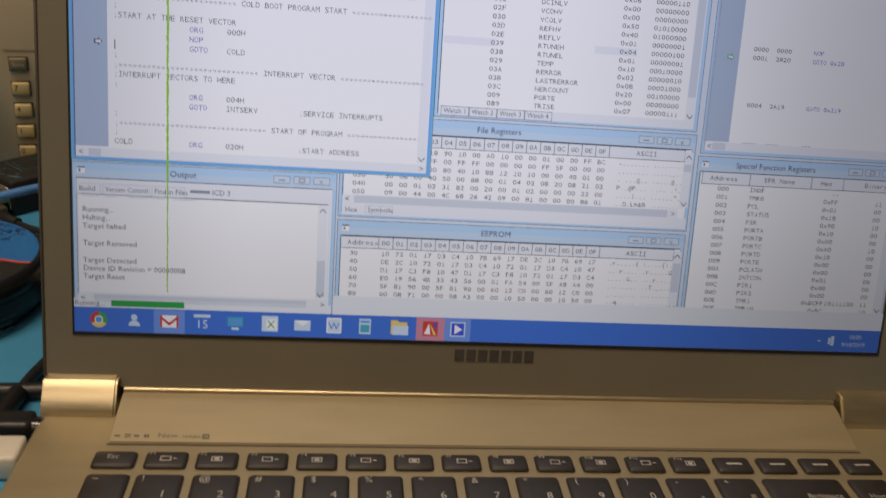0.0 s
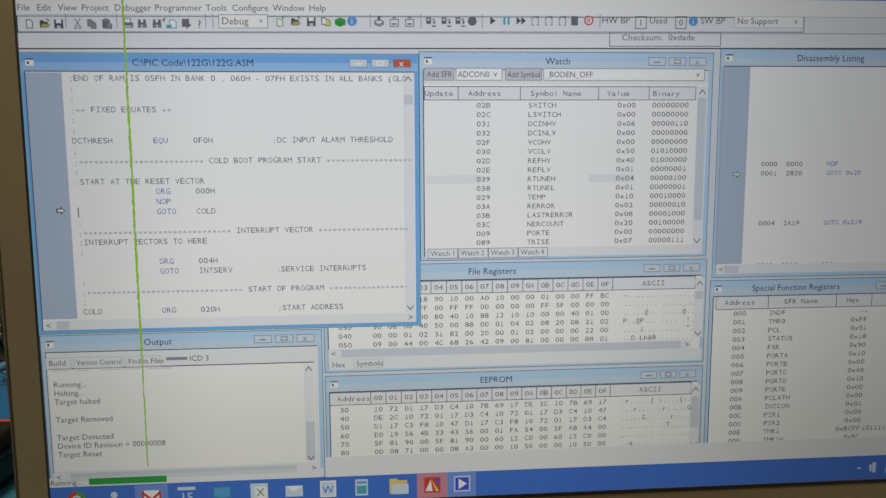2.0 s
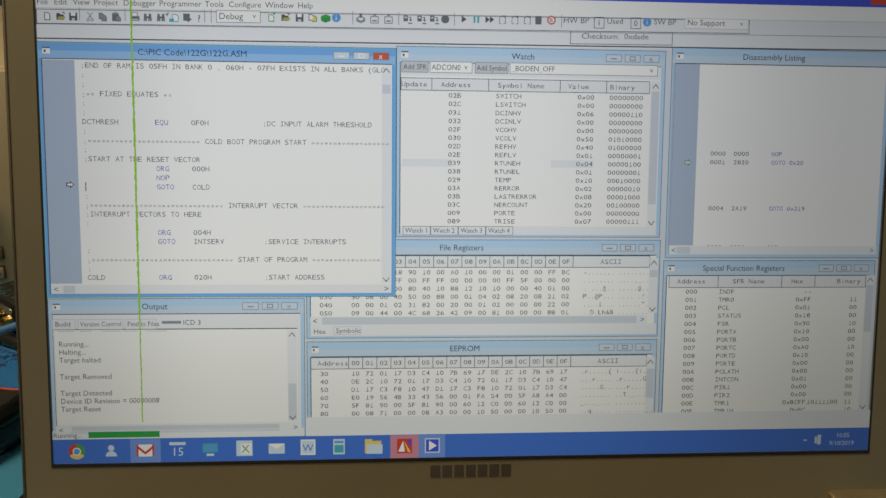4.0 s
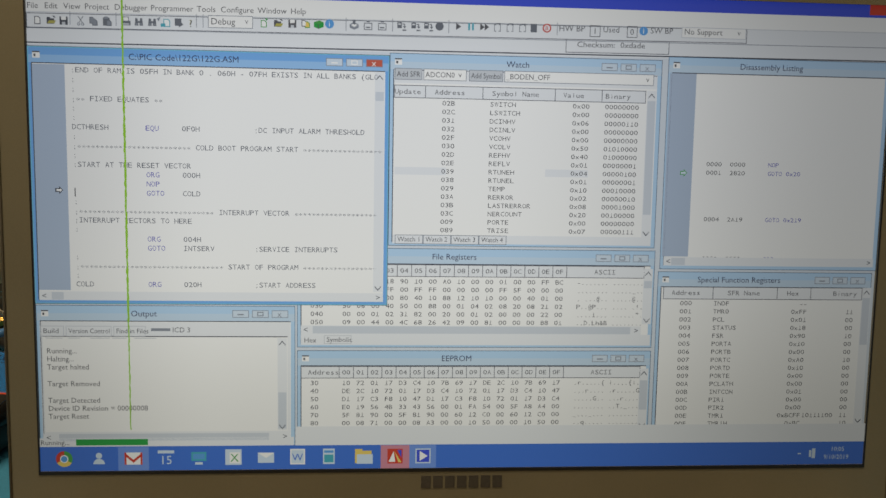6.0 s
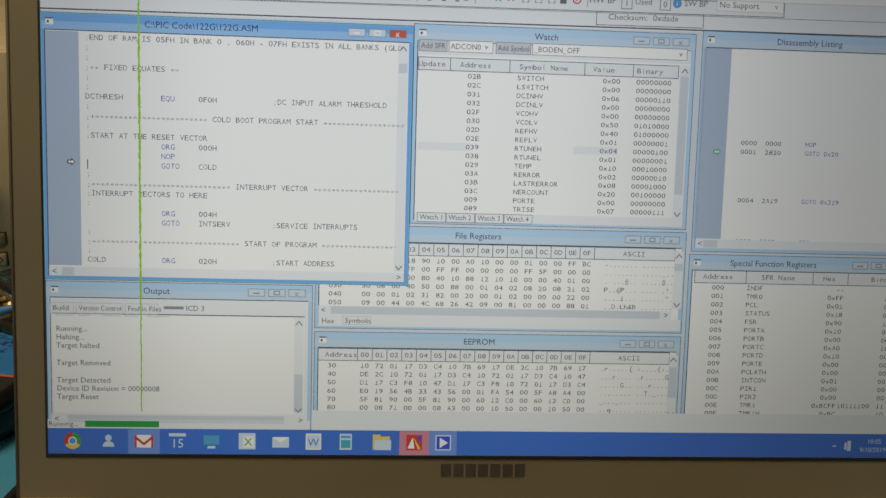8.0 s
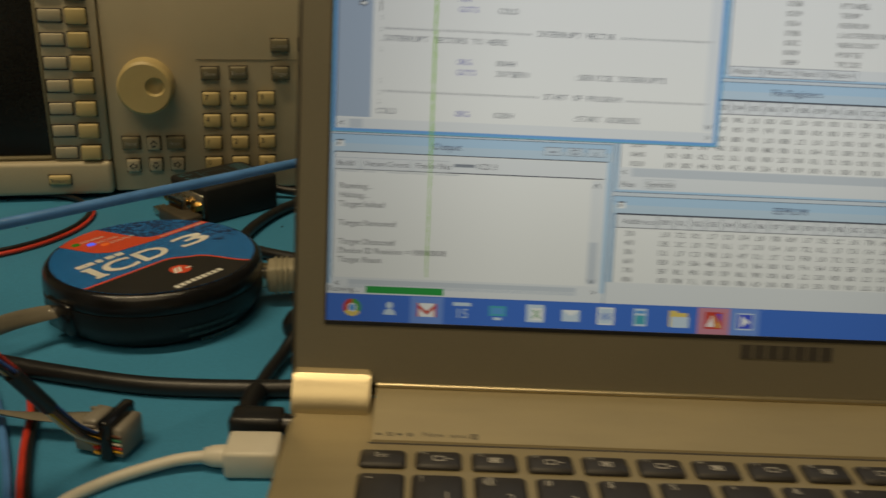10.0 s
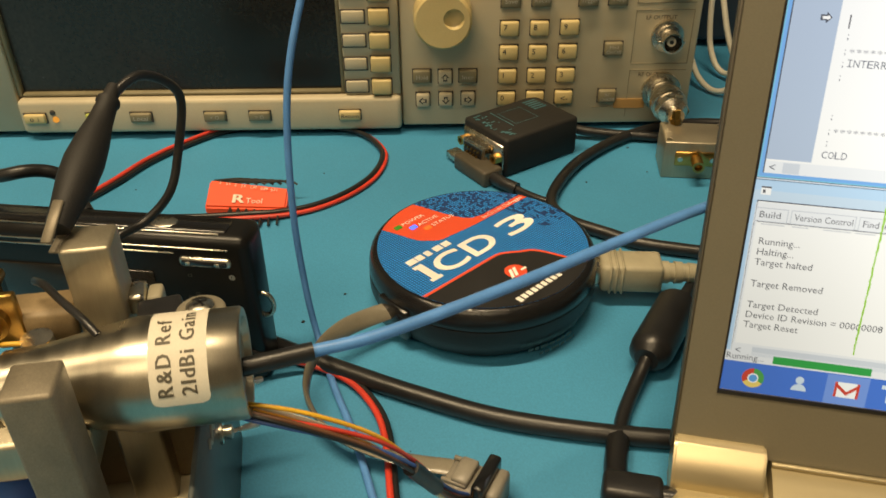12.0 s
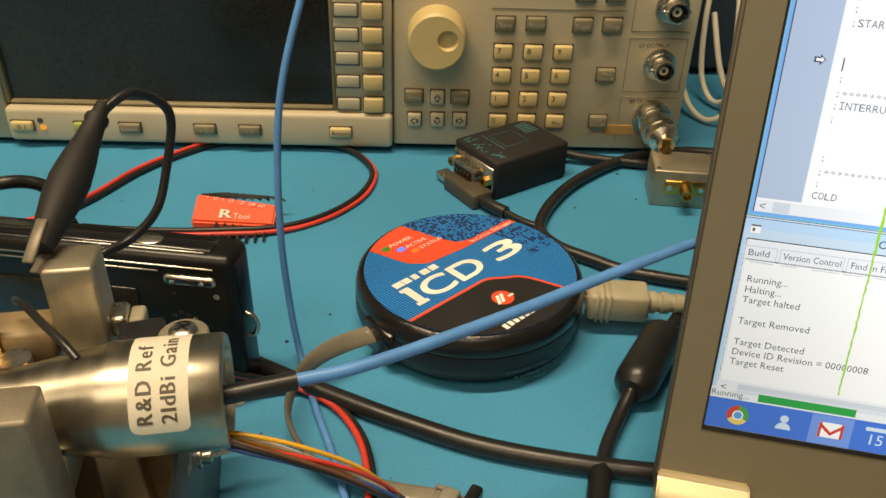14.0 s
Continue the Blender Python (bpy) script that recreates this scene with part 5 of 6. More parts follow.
part("strain_relief", lathe([(0.0042, 0), (0.0042, 0.003), (0.0036, 0.0032), (0.0036, 0.005), (0.0042, 0.0052), (0.0040, 0.008), (0.0034, 0.0082), (0.0034, 0.010), (0.0038, 0.0102), (0.0034, 0.014), (0.0026, 0.016)], 16, pose(0.0235, 0, 0, 0, 90, 0)), "usb_beige", usb)
part("cable", cord([(0.037, 0, 0), (0.055, 0.002, -0.003), (0.08, 0.02, -0.009), (0.12, 0.06, -0.0095)], 0.0025), "usb_beige", usb)


def cable(name, pts, r, material, label, category="cable", r2=None, parent=None, twist=(0, 0)):
    b = cord(pts, r, r2, twist=twist)
    if parent is not None:
        return part(name, b, material, parent, label)
    return tagged(link_mesh(name, b, material), label, category)


Z0 = 0.0025
cable("ribbon_cable", [(-0.0985, 0.0462, 0.0135), (-0.1075, 0.0370, 0.0150), (-0.1165, 0.0250, 0.0160), (-0.1210, 0.0120, 0.0150), (-0.1180, -0.0035, 0.0120), (-0.1045, -0.0150, 0.0095), (-0.0855, -0.0185, 0.0092), (-0.0680, -0.0195, 0.0100)],
      0.0032, "grey_ribbon", "flat grey modular cable from debugger to coupler", r2=0.0009, twist=(10, 40, 65, 85, 80, 50, 15, 0))
cable("black_cable", [(-0.215, 0.030, 0.006), (-0.175, 0.034, 0.006), (-0.1445, 0.0260, 0.0057), (-0.1180, 0.0185, 0.0057), (-0.0853, 0.0107, 0.0057), (-0.0537, 0.0062, 0.0057), (-0.0100, 0.0082, 0.0057), (0.03, 0.016, 0.0057), (0.09, 0.05, 0.0057)], 0.0031, "black_rubber", "thick black cable lying across the mat")
cable("looped_cable", [(0.055, 0.236, 0.0058), (0.02, 0.2386, 0.0058), (-0.0059, 0.2315, 0.0058), (-0.0283, 0.214, 0.0058), (-0.0461, 0.1884, 0.0058), (-0.0557, 0.1629, 0.0058), (-0.0582, 0.1403, 0.0058), (-0.050, 0.1280, 0.0056), (-0.0335, 0.1205, 0.0056), (-0.0150, 0.1148, 0.0056), (0.030, 0.1134, 0.0056)], 0.0027, "black_rubber", "black cable curving behind the debugger")

# red and black power leads
LOOP = [(-0.300, 0.060, 0.010), (-0.281, 0.080, 0.006), (-0.2675, 0.098, 0.0045), (-0.2606, 0.1180, 0.0045), (-0.2551, 0.1433, 0.0045), (-0.2456, 0.1651, 0.0045), (-0.2335, 0.1830, 0.0045), (-0.2180, 0.1915, 0.0045), (-0.1974, 0.1962, 0.0045), (-0.1763, 0.1977, 0.0045), (-0.1597, 0.1934, 0.0045),
        (-0.1464, 0.1802, 0.0045), (-0.1415, 0.1673, 0.0045), (-0.1418, 0.1494, 0.0045), (-0.1485, 0.1316, 0.0045), (-0.1593, 0.1175, 0.0045), (-0.1715, 0.1085, 0.0050), (-0.1870, 0.1020, 0.0055), (-0.2099, 0.0961, 0.0050), (-0.2366, 0.0919, 0.0045), (-0.2507, 0.0905, 0.0045)]
pair = thing("twin_lead", pose(0, 0, 0), "red and black twin lead in a loop on the mat", "wire")
OUTER = [Vector(q) + Vector((0, 0, 0.0009 if i < 9 else 0.0002 if i == 9 else -0.0006)) for i, q in enumerate(LOOP)]
part("red_core", cord(OUTER, 0.0011, seg=8), "red_wire", pair, "red insulated wire")
INNER = [(Vector(q) + (Vector((-0.195, 0.143, q[2])) - Vector(q)).normalized() * 0.0017 + Vector((0, 0, -0.0005 if i < 9 else 0.0005))) for i, q in enumerate(LOOP)]
part("black_core", cord(INNER, 0.0013, seg=8), "black_rubber", pair, "black insulated wire")
LOOP = [(-0.150, 0.0020, 0.022), (-0.137, 0.0120, 0.012), (-0.1240, 0.0172, 0.006), (-0.1096, 0.0128, 0.005), (-0.0985, 0.0026, 0.0048), (-0.0915, -0.0100, 0.0048), (-0.0850, -0.0285, 0.0048), (-0.0794, -0.0424, 0.0048), (-0.070, -0.066, 0.0048), (-0.064, -0.10, 0.0048)]
pair = thing("twin_lead", pose(0, 0, 0), "red and black twin lead bending down the mat", "wire")
part("red_core", cord(LOOP, 0.0011, seg=8), "red_wire", pair, "red insulated wire")
part("black_core", cord(LOOP, 0.0010, seg=8, shift=(0.0016, 0.0006, -0.0001)), "black_rubber", pair, "black insulated wire")

cable("blue_coax_cable", [(-0.0980, 0.1160, 0.2600), (-0.1060, 0.1010, 0.2250), (-0.1132, 0.0866, 0.1919), (-0.1206, 0.0722, 0.1590), (-0.1282, 0.0581, 0.1264), (-0.1340, 0.0462, 0.0936), (-0.1342, 0.0388, 0.0563), (-0.1317, 0.0355, 0.0241), (-0.1262, 0.0295, 0.0050), (-0.1150, 0.0110, 0.0045), (-0.1000, -0.0120, 0.0045), (-0.0812, -0.0464, 0.0045), (-0.070, -0.075, 0.0045)],
      0.0012, "blue_coax", "blue coaxial cable hanging down onto the mat")
coax = thing("blue_coax_lead", pose(0, 0, 0), "blue coaxial lead from the steel tube with a black boot", "cable")
part("sheath", cord([(-0.0905, -0.0570, 0.0807), (-0.0771, -0.0482, 0.0808), (-0.0524, -0.0261, 0.0815), (-0.0310, -0.0040, 0.0814), (-0.0077, 0.0183, 0.0817), (0.0172, 0.0380, 0.0815), (0.050, 0.068, 0.070), (0.10, 0.12, 0.03), (0.14, 0.15, 0.005)], 0.0014), "blue_coax", coax)
part("boot", cord([(-0.1080, -0.0668, 0.0800), (-0.1000, -0.0628, 0.0806), (-0.0900, -0.0567, 0.0807)], 0.0020, n=4), "black_rubber", coax, "black shrink-sleeve boot")

# coupler at the end of the ribbon, with coloured wires
cp = thing("modular_coupler", pose(-0.0615, -0.0235, Z0, 0, 0, -14), "grey modular plug in a black coupler on the mat", "connector")
part("plug", box(-0.0085, 0.0010, -0.0055, 0.0055, 0.0010, 0.0090, 0.0008, 1), "grey_plastic", cp, "translucent grey plug")
for k in (-0.0048, 0.0036):
    part("plug_rail", box(-0.0087, -0.0012, k, k + 0.0012, 0.0088, 0.0102, 0.0003, 1), "grey_plastic", cp)
part("plug_step", box(-0.0060, -0.0010, -0.0045, 0.0045, 0.0088, 0.0115, 0.0005, 1), "grey_plastic", cp)
part("sleeve", box(0.0010, 0.0048, -0.0070, 0.0070, 0.0004, 0.0136, 0.0010, 2), "black_gloss", cp, "black clip")
part("rear_plug", box(0.0046, 0.0080, -0.0055, 0.0055, 0.0010, 0.0110, 0.0008, 1), "grey_plastic", cp, "grey plug with coloured cores")
for i, c in enumerate(("yellow_wire", "red_wire", "white_wire", "green_wire", "brown_wire")):
    part("wire_core", box(0.0050, 0.0078, -0.0060, -0.0054, 0.0030 + 0.0013 * i, 0.0039 + 0.0013 * i, 0.0002, 1), c, cp)
for i, c in enumerate(("yellow_wire", "red_wire", "green_wire", "gold")):
    part("contact", box(-0.0010 + 0.0001, 0.0010, -0.0072, -0.0056, 0.0022 + 0.0018 * i, 0.0033 + 0.0018 * i, 0.0003, 1), c, cp)
loom = thing("wire_loom", pose(0, 0, 0), "bundle of coloured wires from receiver to coupler", "wires")
WAY = [(-0.1090, -0.0635, 0.0680), (-0.1010, -0.0650, 0.0690), (-0.0900, -0.0625, 0.0650), (-0.0790, -0.0570, 0.0560), (-0.0725, -0.0500, 0.0430), (-0.0685, -0.0420, 0.0280), (-0.0655, -0.0340, 0.0150), (-0.0610, -0.0280, 0.0075)]
for i, c in enumerate(("yellow_wire", "white_wire", "yellow_wire", "black_rubber", "brown_wire", "black_rubber", "blue_wire", "red_wire")):
    a = i * 0.8
    pts = [(x + 0.0013 * math.cos(a + k * 0.5), y + 0.0013 * math.sin(a + k * 0.5), z + 0.0012 * math.sin(a * 2 + k * 0.7) + (0.0012 if i in (0, 2) else 0) * (k < 5)) for k, (x, y, z) in enumerate(WAY)]
    part("wire", cord(pts, 0.00052, seg=7, n=8), c, loom)

part("sleeve", cord([WAY[4], (-0.0705, -0.0462, 0.0358), WAY[5]], 0.0021, seg=10, n=5), "black_rubber", loom, "black sleeve round the wires")

# adapter box with its serial connector
db = thing("serial_adapter", pose(-0.0822, 0.1885, Z0, 0, 0, 48), "black serial adapter box with a nine-pin plug", "adapter")
part("case", box(-0.0180, 0.0270, -0.0165, 0.0165, 0.0, 0.0195, 0.0016, 2), "matte_black", db, "black plastic case")
part("plug_plate", box(-0.0192, -0.0178, -0.0150, 0.0150, 0.0035, 0.0160, 0.0006, 1), "nickel", db, "bright metal plug plate")
shell = bmesh.new()
bmesh.ops.create_cube(shell, size=1, matrix=Matrix.Translation((-0.0220, 0, 0.0098)) @ Matrix.Diagonal((0.006, 0.0170, 0.0082, 1)))
for v in shell.verts:
    if v.co.z < 0.0098:
        v.co.y *= 0.88
bmesh.ops.bevel(shell, geom=shell.edges[:], offset=0.0008, segments=2, affect="EDGES")
part("plug_shell", shell, "nickel", db)
part("plug_face", box(-0.0253, -0.0249, -0.0066, 0.0066, 0.0070, 0.0126), "black_rubber", db)
for i in range(9):
    y, z = (-0.0050 + 0.0025 * i, 0.0111) if i < 5 else (-0.0038 + 0.0025 * (i - 5), 0.0084)
    part("pin", box(-0.0262, -0.0250, y - 0.0004, y + 0.0004, z - 0.0004, z + 0.0004), "gold", db)
for y in (-0.0125, 0.0125):
    part("nut", lathe([(0.0026, 0), (0.0026, 0.004), (0.0014, 0.0041), (0.0014, 0.002), (0, 0.002)], 6, pose(-0.0190, y, 0.0098, 0, -90, 0)), "gold", db, "gold hexagon nut")
ds = Sheet(0.001, 0, ["teal_ink"])
for i in range(26):
    u, v = navy_rng.uniform(-17, -8), navy_rng.uniform(-14, 13)
    ds.rect(u, v, u + navy_rng.uniform(0.6, 2.4), v + navy_rng.uniform(0.4, 1.2), "teal_ink", 1 + i * 0.02)
ds.outline(-3, -9, 11, 5, "teal_ink", 1, 0.25)
ds.rect(-5.5, -12, -5, 6, "teal_ink", 1)
for i in range(5):
    ds.rect(15, -12 + 2.2 * i, 23, -11.2 + 2.2 * i, "teal_ink", 1)
ds.build("case_print", db, Matrix(((1, 0, 0, 0), (0, 0, 1, 0), (0, -1, 0, 0.01955), (0, 0, 0, 1))), "faint teal printed marks")
part("cable", cord([(0.0260, 0.0, 0.010), (0.033, 0.0, 0.007), (0.045, -0.012, 0.004), (0.08, -0.045, 0.003), (0.12, -0.085, 0.003)], 0.0024), "black_rubber", db, "black cable")
mini = thing("usb_cable_end", pose(-0.0925, 0.1620, Z0, 0, 0, -44), "small black USB plug with a bare metal tip", "plug")
part("tip", box(-0.026, -0.015, -0.0034, 0.0034, 0.0014, 0.0050, 0.0004, 1), "nickel", mini, "pale metal tip")
part("body", box(-0.0165, 0.0085, -0.0055, 0.0055, 0.0, 0.0078, 0.0012, 2), "grip_brown", mini, "dark brown-black moulded grip")
part("strain_relief", cord([(0.008, 0, 0.004), (0.015, 0.0008, 0.004), (0.022, 0.003, 0.0036)], 0.0030, n=5), "black_rubber", mini)
part("cable", cord([(0.021, 0.0026, 0.0036), (0.028, 0.0040, 0.0034), (0.034, 0.0056, 0.0034), (0.0397, 0.0080, 0.0034)], 0.0018), "black_rubber", mini)

# hex-key holder
hx = thing("hex_key_set", pose(-0.1885, 0.1125, Z0, 0, 0, 9), "red plastic hex-key holder with small steel keys", "tool")
hold = bmesh.new()
vs = [hold.verts.new(p) for p in ((-0.0185, -0.0045, 0.0), (0.0175, -0.0045, 0.0), (0.0175, 0.0070, 0.0), (-0.0185, 0.0070, 0.0), (-0.0185, -0.0045, 0.0040), (0.0175, -0.0045, 0.0040), (0.0172, 0.0062, 0.0085), (-0.0185, 0.0080, 0.0110))]
for q in ((0, 3, 2, 1), (4, 5, 6, 7), (0, 1, 5, 4), (1, 2, 6, 5), (2, 3, 7, 6), (3, 0, 4, 7)):
    hold.faces.new([vs[i] for i in q])
bmesh.ops.bevel(hold, geom=hold.edges[:], offset=0.0008, segments=2, affect="EDGES")
part("holder", smooth(hold, 50), "tool_red", hx, "bright red plastic block")
for i in range(7):
    x, r = -0.0075 + 0.0036 * i, 0.0010 - 0.00009 * i
    k = part("hex_key", cord([(x, 0.000, 0.0030), (x + 0.0004, -0.0045 - 0.003, 0.0024), (x + 0.0010, -0.0185 + 0.0009 * i, 0.0012)], r, seg=6, n=3), "tool_steel", hx)
    part("long_arm", cord([(x - 0.010, 0.0100, 0.0085), (x + 0.002, 0.0105, 0.0095), (x + 0.006, 0.0100, 0.0080)], r, seg=6, n=3), "tool_steel", k)
FACE = Matrix.Translation((0, -0.0047, 0.0043)) @ pose(0, 0, 0, -62, 0, 0)
hs_ = Sheet(0.001, 0, ["label_white"])
for k in range(4):
    hs_.words(-7.4 + 0.25 * k, -4.4, "R", "label_white", 6.2, 1 + 0.2 * k, width=5.6)
hs_.words(-0.6, -3.5, "Tool", "label_white", 3.9, 1)
for u, v, t in ((-14, -12.4, "3"), (-11, -12.0, "2,5"), (-7, -11.5, "2"), (-4, -11.0, "1,5"), (0, -10.4, "1,27"), (5, -9.8, "0,89"), (9.5, -9.3, "0,71")):
    hs_.words(u, v, t, "label_white", 1.9, 1)
hs_.build("holder_print", hx, FACE, "pale printed sizes")

# ---- leads at the laptop's side ----
wp = thing("white_plug", pose(-0.0100, -0.0310, 0.0072, 0, 0, 2), "white plug and cable in the laptop's side", "plug")
part("body", box(-0.0150, 0.0004, -0.0060, 0.0060, -0.0042, 0.0046, 0.0012, 2), "white_plastic", wp)
part("strain_relief", lathe([(0.0034, 0), (0.0032, 0.004), (0.0024, 0.0065)], 16, pose(-0.0148, 0, -0.0005, 0, -90, 0)), "white_plastic", wp)
part("cable", cord([(-0.0200, 0, -0.0005), (-0.0290, -0.0012, -0.0012), (-0.0395, -0.0052, -0.0023), (-0.0475, -0.0100, -0.0029), (-0.0550, -0.0180, -0.0029), (-0.064, -0.034, -0.0029), (-0.072, -0.060, -0.0029)], 0.0018), "white_plastic", wp, "white cable")
pw = thing("power_lead", pose(0, 0, 0), "black angled power plug with a cable and ferrite", "cable")
part("plug", box(-0.0275, -0.0110, -0.0205, -0.0115, 0.0032, 0.0118, 0.0016, 2), "black_rubber", pw, "black angled plug body")
part("barrel", lathe([(0, 0), (0.0036, 0), (0.0036, 0.004), (0, 0.004)], 16, pose(-0.0115, -0.0160, 0.0074, 0, 90, 0)), "black_gloss", pw)
part("neck", cord([(-0.0235, -0.0150, 0.0078), (-0.0240, -0.0060, 0.0072), (-0.0236, 0.0040, 0.0066)], 0.0034, n=4), "black_rubber", pw)
part("cable", cord([(-0.0236, 0.0020, 0.0066), (-0.0225, 0.0150, 0.0062), (-0.0195, 0.0280, 0.0070), (-0.0170, 0.0360, 0.0095), (-0.0160, 0.0390, 0.0108)], 0.0023), "black_rubber", pw)
part("ferrite", lathe([(0, 0), (0.0040, 0), (0.0055, 0.0015), (0.0068, 0.0030), (0.0073, 0.0060), (0.0073, 0.030), (0.0072, 0.033), (0.0040, 0.034), (0, 0.034)], 28, pose(-0.0165, 0.0370, 0.0110, -90, 0, -18)), "black_rubber", pw, "round ferrite sleeve")
part("ferrite_cable", cord([(-0.006, 0.069, 0.0110), (0.012, 0.115, 0.008), (0.04, 0.16, 0.006)], 0.0023), "black_rubber", pw)

# ---- behind the instrument ----
# added box: gives the gap beside the instrument a dark background
case = thing("dark_backdrop", pose(0.060, 0.372, Z0, 0, 0, 13), "dark blue-grey box added as a backdrop behind the laptop", "case")
part("shell", box(-0.05, 0.36, 0.0, 0.22, 0.004, 0.26, 0.004), "case_blue", case, "plain dark outer box")
for fx in (-0.03, 0.34):
    for fy in (0.02, 0.20):
        part("foot", box(fx - 0.01, fx + 0.01, fy - 0.01, fy + 0.01, 0.0, 0.0045, 0.001, 1), "black_rubber", case)
for pts, r in (([(0.016, 0.345, 0.110), (0.0140, 0.338, 0.070), (0.0130, 0.330, 0.048), (0.0155, 0.322, 0.020), (0.0220, 0.312, 0.0075), (0.0300, 0.305, 0.010), (0.040, 0.310, 0.030)], 0.0017), ([(0.0205, 0.335, 0.115), (0.0265, 0.322, 0.075), (0.0290, 0.310, 0.050), (0.0295, 0.302, 0.028), (0.0300, 0.296, 0.008), (0.040, 0.300, 0.005)], 0.0017),
               ([(-0.002, 0.330, 0.036), (0.0060, 0.300, 0.014), (0.0140, 0.288, 0.006), (0.0220, 0.282, 0.006), (0.0300, 0.282, 0.012)], 0.0017), ([(0.018, 0.34, 0.05), (0.026, 0.325, 0.022), (0.034, 0.315, 0.010), (0.05, 0.31, 0.006)], 0.0018)):
    tagged(link_mesh("white_cable", cord(pts, r), "white_plastic"), "white cable hanging beside the instrument", "cable", group="white cables beside the instrument")

# ---- the compact camera ----
cm = thing("compact_camera", pose(-0.1352, 0.0098, Z0, 0, 0, 5), "glossy black compact camera standing on the mat", "camera")
part("body", box(-0.0930, -0.0019, 0.0, 0.0150, 0.0, 0.0560, 0.0036, 4), "camera_black", cm, "glossy black body")
for za, xb in ((0.0520, -0.0080), (0.0500, -0.0250)):
    part("trim", box(-0.0897, xb, -0.0004, 0.0006, za, za + 0.0005, 0.0002, 1), "nickel", cm, "thin chrome trim line")
part("top_trim", box(-0.0893, -0.0093, 0.0034, 0.0105, 0.0558, 0.0566, 0.0004, 1), "black_gloss", cm)
part("top_line", box(-0.0890, -0.0110, 0.0024, 0.0030, 0.0557, 0.0563, 0.0002, 1), "nickel", cm, "thin chrome line on the top")
part("shutter_button", lathe([(0.0050, 0), (0.0050, 0.0008), (0.0044, 0.0012), (0, 0.0013)], 24, pose(-0.0300, 0.0070, 0.0562) @ Matrix.Diagonal((0.9, 0.6, 0.6, 1))), "nickel", cm, "flat chrome shutter button")
part("play_button", box(-0.0235, -0.0075, -0.0014, 0.0005, 0.0462, 0.0496, 0.0012, 3), "nickel", cm, "chrome pill-shaped button")
part("button_face", box(-0.0226, -0.0084, -0.0017, -0.0012, 0.0470, 0.0488, 0.0003, 1), "black_gloss", cm, "glossy black button face")
for px_ in (-0.0205, -0.0115):
    part("play_mark", box(px_ - 0.0008, px_ + 0.0008, -0.0020, -0.0016, 0.0474, 0.0484, 0.0002, 1), "nickel", cm)
cs = Sheet(0.001, 0, ["legend_white"])
cs.disc(-8.0, -42.6, 1.0, "legend_white", 1), cs.words(-8.5, -42.6, "?", "black_gloss", 2.0, 2)
for u, v in ((-22, -43.0), (-23, -34.6), (-20.6, -36.1), (-18.5, -35.2)):
    cs.outline(u, v, u + 1.3, v + 1.0, "faded_ink", 1, 0.2)
cs.build("button_print", cm, Matrix.Translation((0, -0.0002, 0)))
part("strap_lug", cord([(-0.0025, 0.006, 0.0240), (0.0002, 0.006, 0.0250), (0.0014, 0.006, 0.0285), (0.0002, 0.006, 0.0320), (-0.0025, 0.006, 0.0330)], 0.0008, seg=8, n=5), "nickel", cm, "metal strap lug")
part("screen", box(-0.0840, -0.0330, -0.0008, 0.0005, 0.0090, 0.0430, 0.0003, 1), "glass_dark", cm, "dark rear screen")

# ---- the receiver on its bracket ----
RX = pose(-0.1153, -0.0627, Z0, 0, 0, 22)
rx = thing("receiver_module", RX, "machined metal receiver with a labelled steel tube", "receiver")
AX = pose(0.0113, 0.004, 0.0705, 0, -90, 0)
R0 = 0.0121
tube = part("tube", lathe([(0, 0.0015), (0.0095, 0.0015), (0.0100, 0.0), (R0 - 0.0004, 0), (R0, 0.0006), (R0, 0.0225), (R0 - 0.0006, 0.0250), (0.0086, 0.0400), (0.0080, 0.0480), (0.0064, 0.0482), (0.0064, 0.0800), (0, 0.0800)], 56, AX), "steel", rx, "turned steel tube with a cone")


def on_tube(along, arc, lift):
    a = radians(85) - arc / (R0 + lift)
    return (0.0113 - along, 0.004 - (R0 + lift) * math.sin(a), 0.0705 + (R0 + lift) * math.cos(a))


lab = bmesh.new()
rows_ = [[lab.verts.new(on_tube(al, ar, 0.00012)) for ar in np.linspace(0, 0.026, 61)] for al in (0.0064, 0.0178)]
for i, (va, vb) in enumerate(zip(*rows_)):
    d = max(0.0018 - min(i, 60 - i) / 60 * 0.026, 0)
    cut = 0.0018 - math.sqrt(0.0018 ** 2 - d * d)
    va.co.x, vb.co.x = va.co.x - cut, vb.co.x + cut
for i in range(60):
    lab.faces.new((rows_[0][i], rows_[0][i + 1], rows_[1][i + 1], rows_[1][i]))
bmesh.ops.recalc_face_normals(lab, faces=lab.faces[:])
paper = part("label", smooth(lab), "label_white", tube, "white paper label")
ink = bmesh.new()
for text, row in (("R&D Ref", 0.0134), ("21dBi Gain", 0.0088)):
    at = 0.0022
    for c in text:
        if c == " ":
            at += 0.0016
            continue
        vv, ff, xa, xb = glyph(c)
        for thick in (0, 0.00025):
            made_ = [ink.verts.new(on_tube(row + y * 0.0043, at + thick + (x - xa) * 0.0041, 0.00022 + thick * 0.1)) for x, y in vv]
            for f in ff:
                try:
                    ink.faces.new([made_[i] for i in f])
                except ValueError:
                    pass
        at += (xb - xa) * 0.0041 + 0.0007
part("lettering", ink, "faded_ink", paper, "grey printed lettering")
part("front_bar", box(-0.0290, -0.0194, -0.0185, -0.0083, -0.0090, 0.0870, 0.0009, 2), "dull_steel", rx, "sawn aluminium bar")
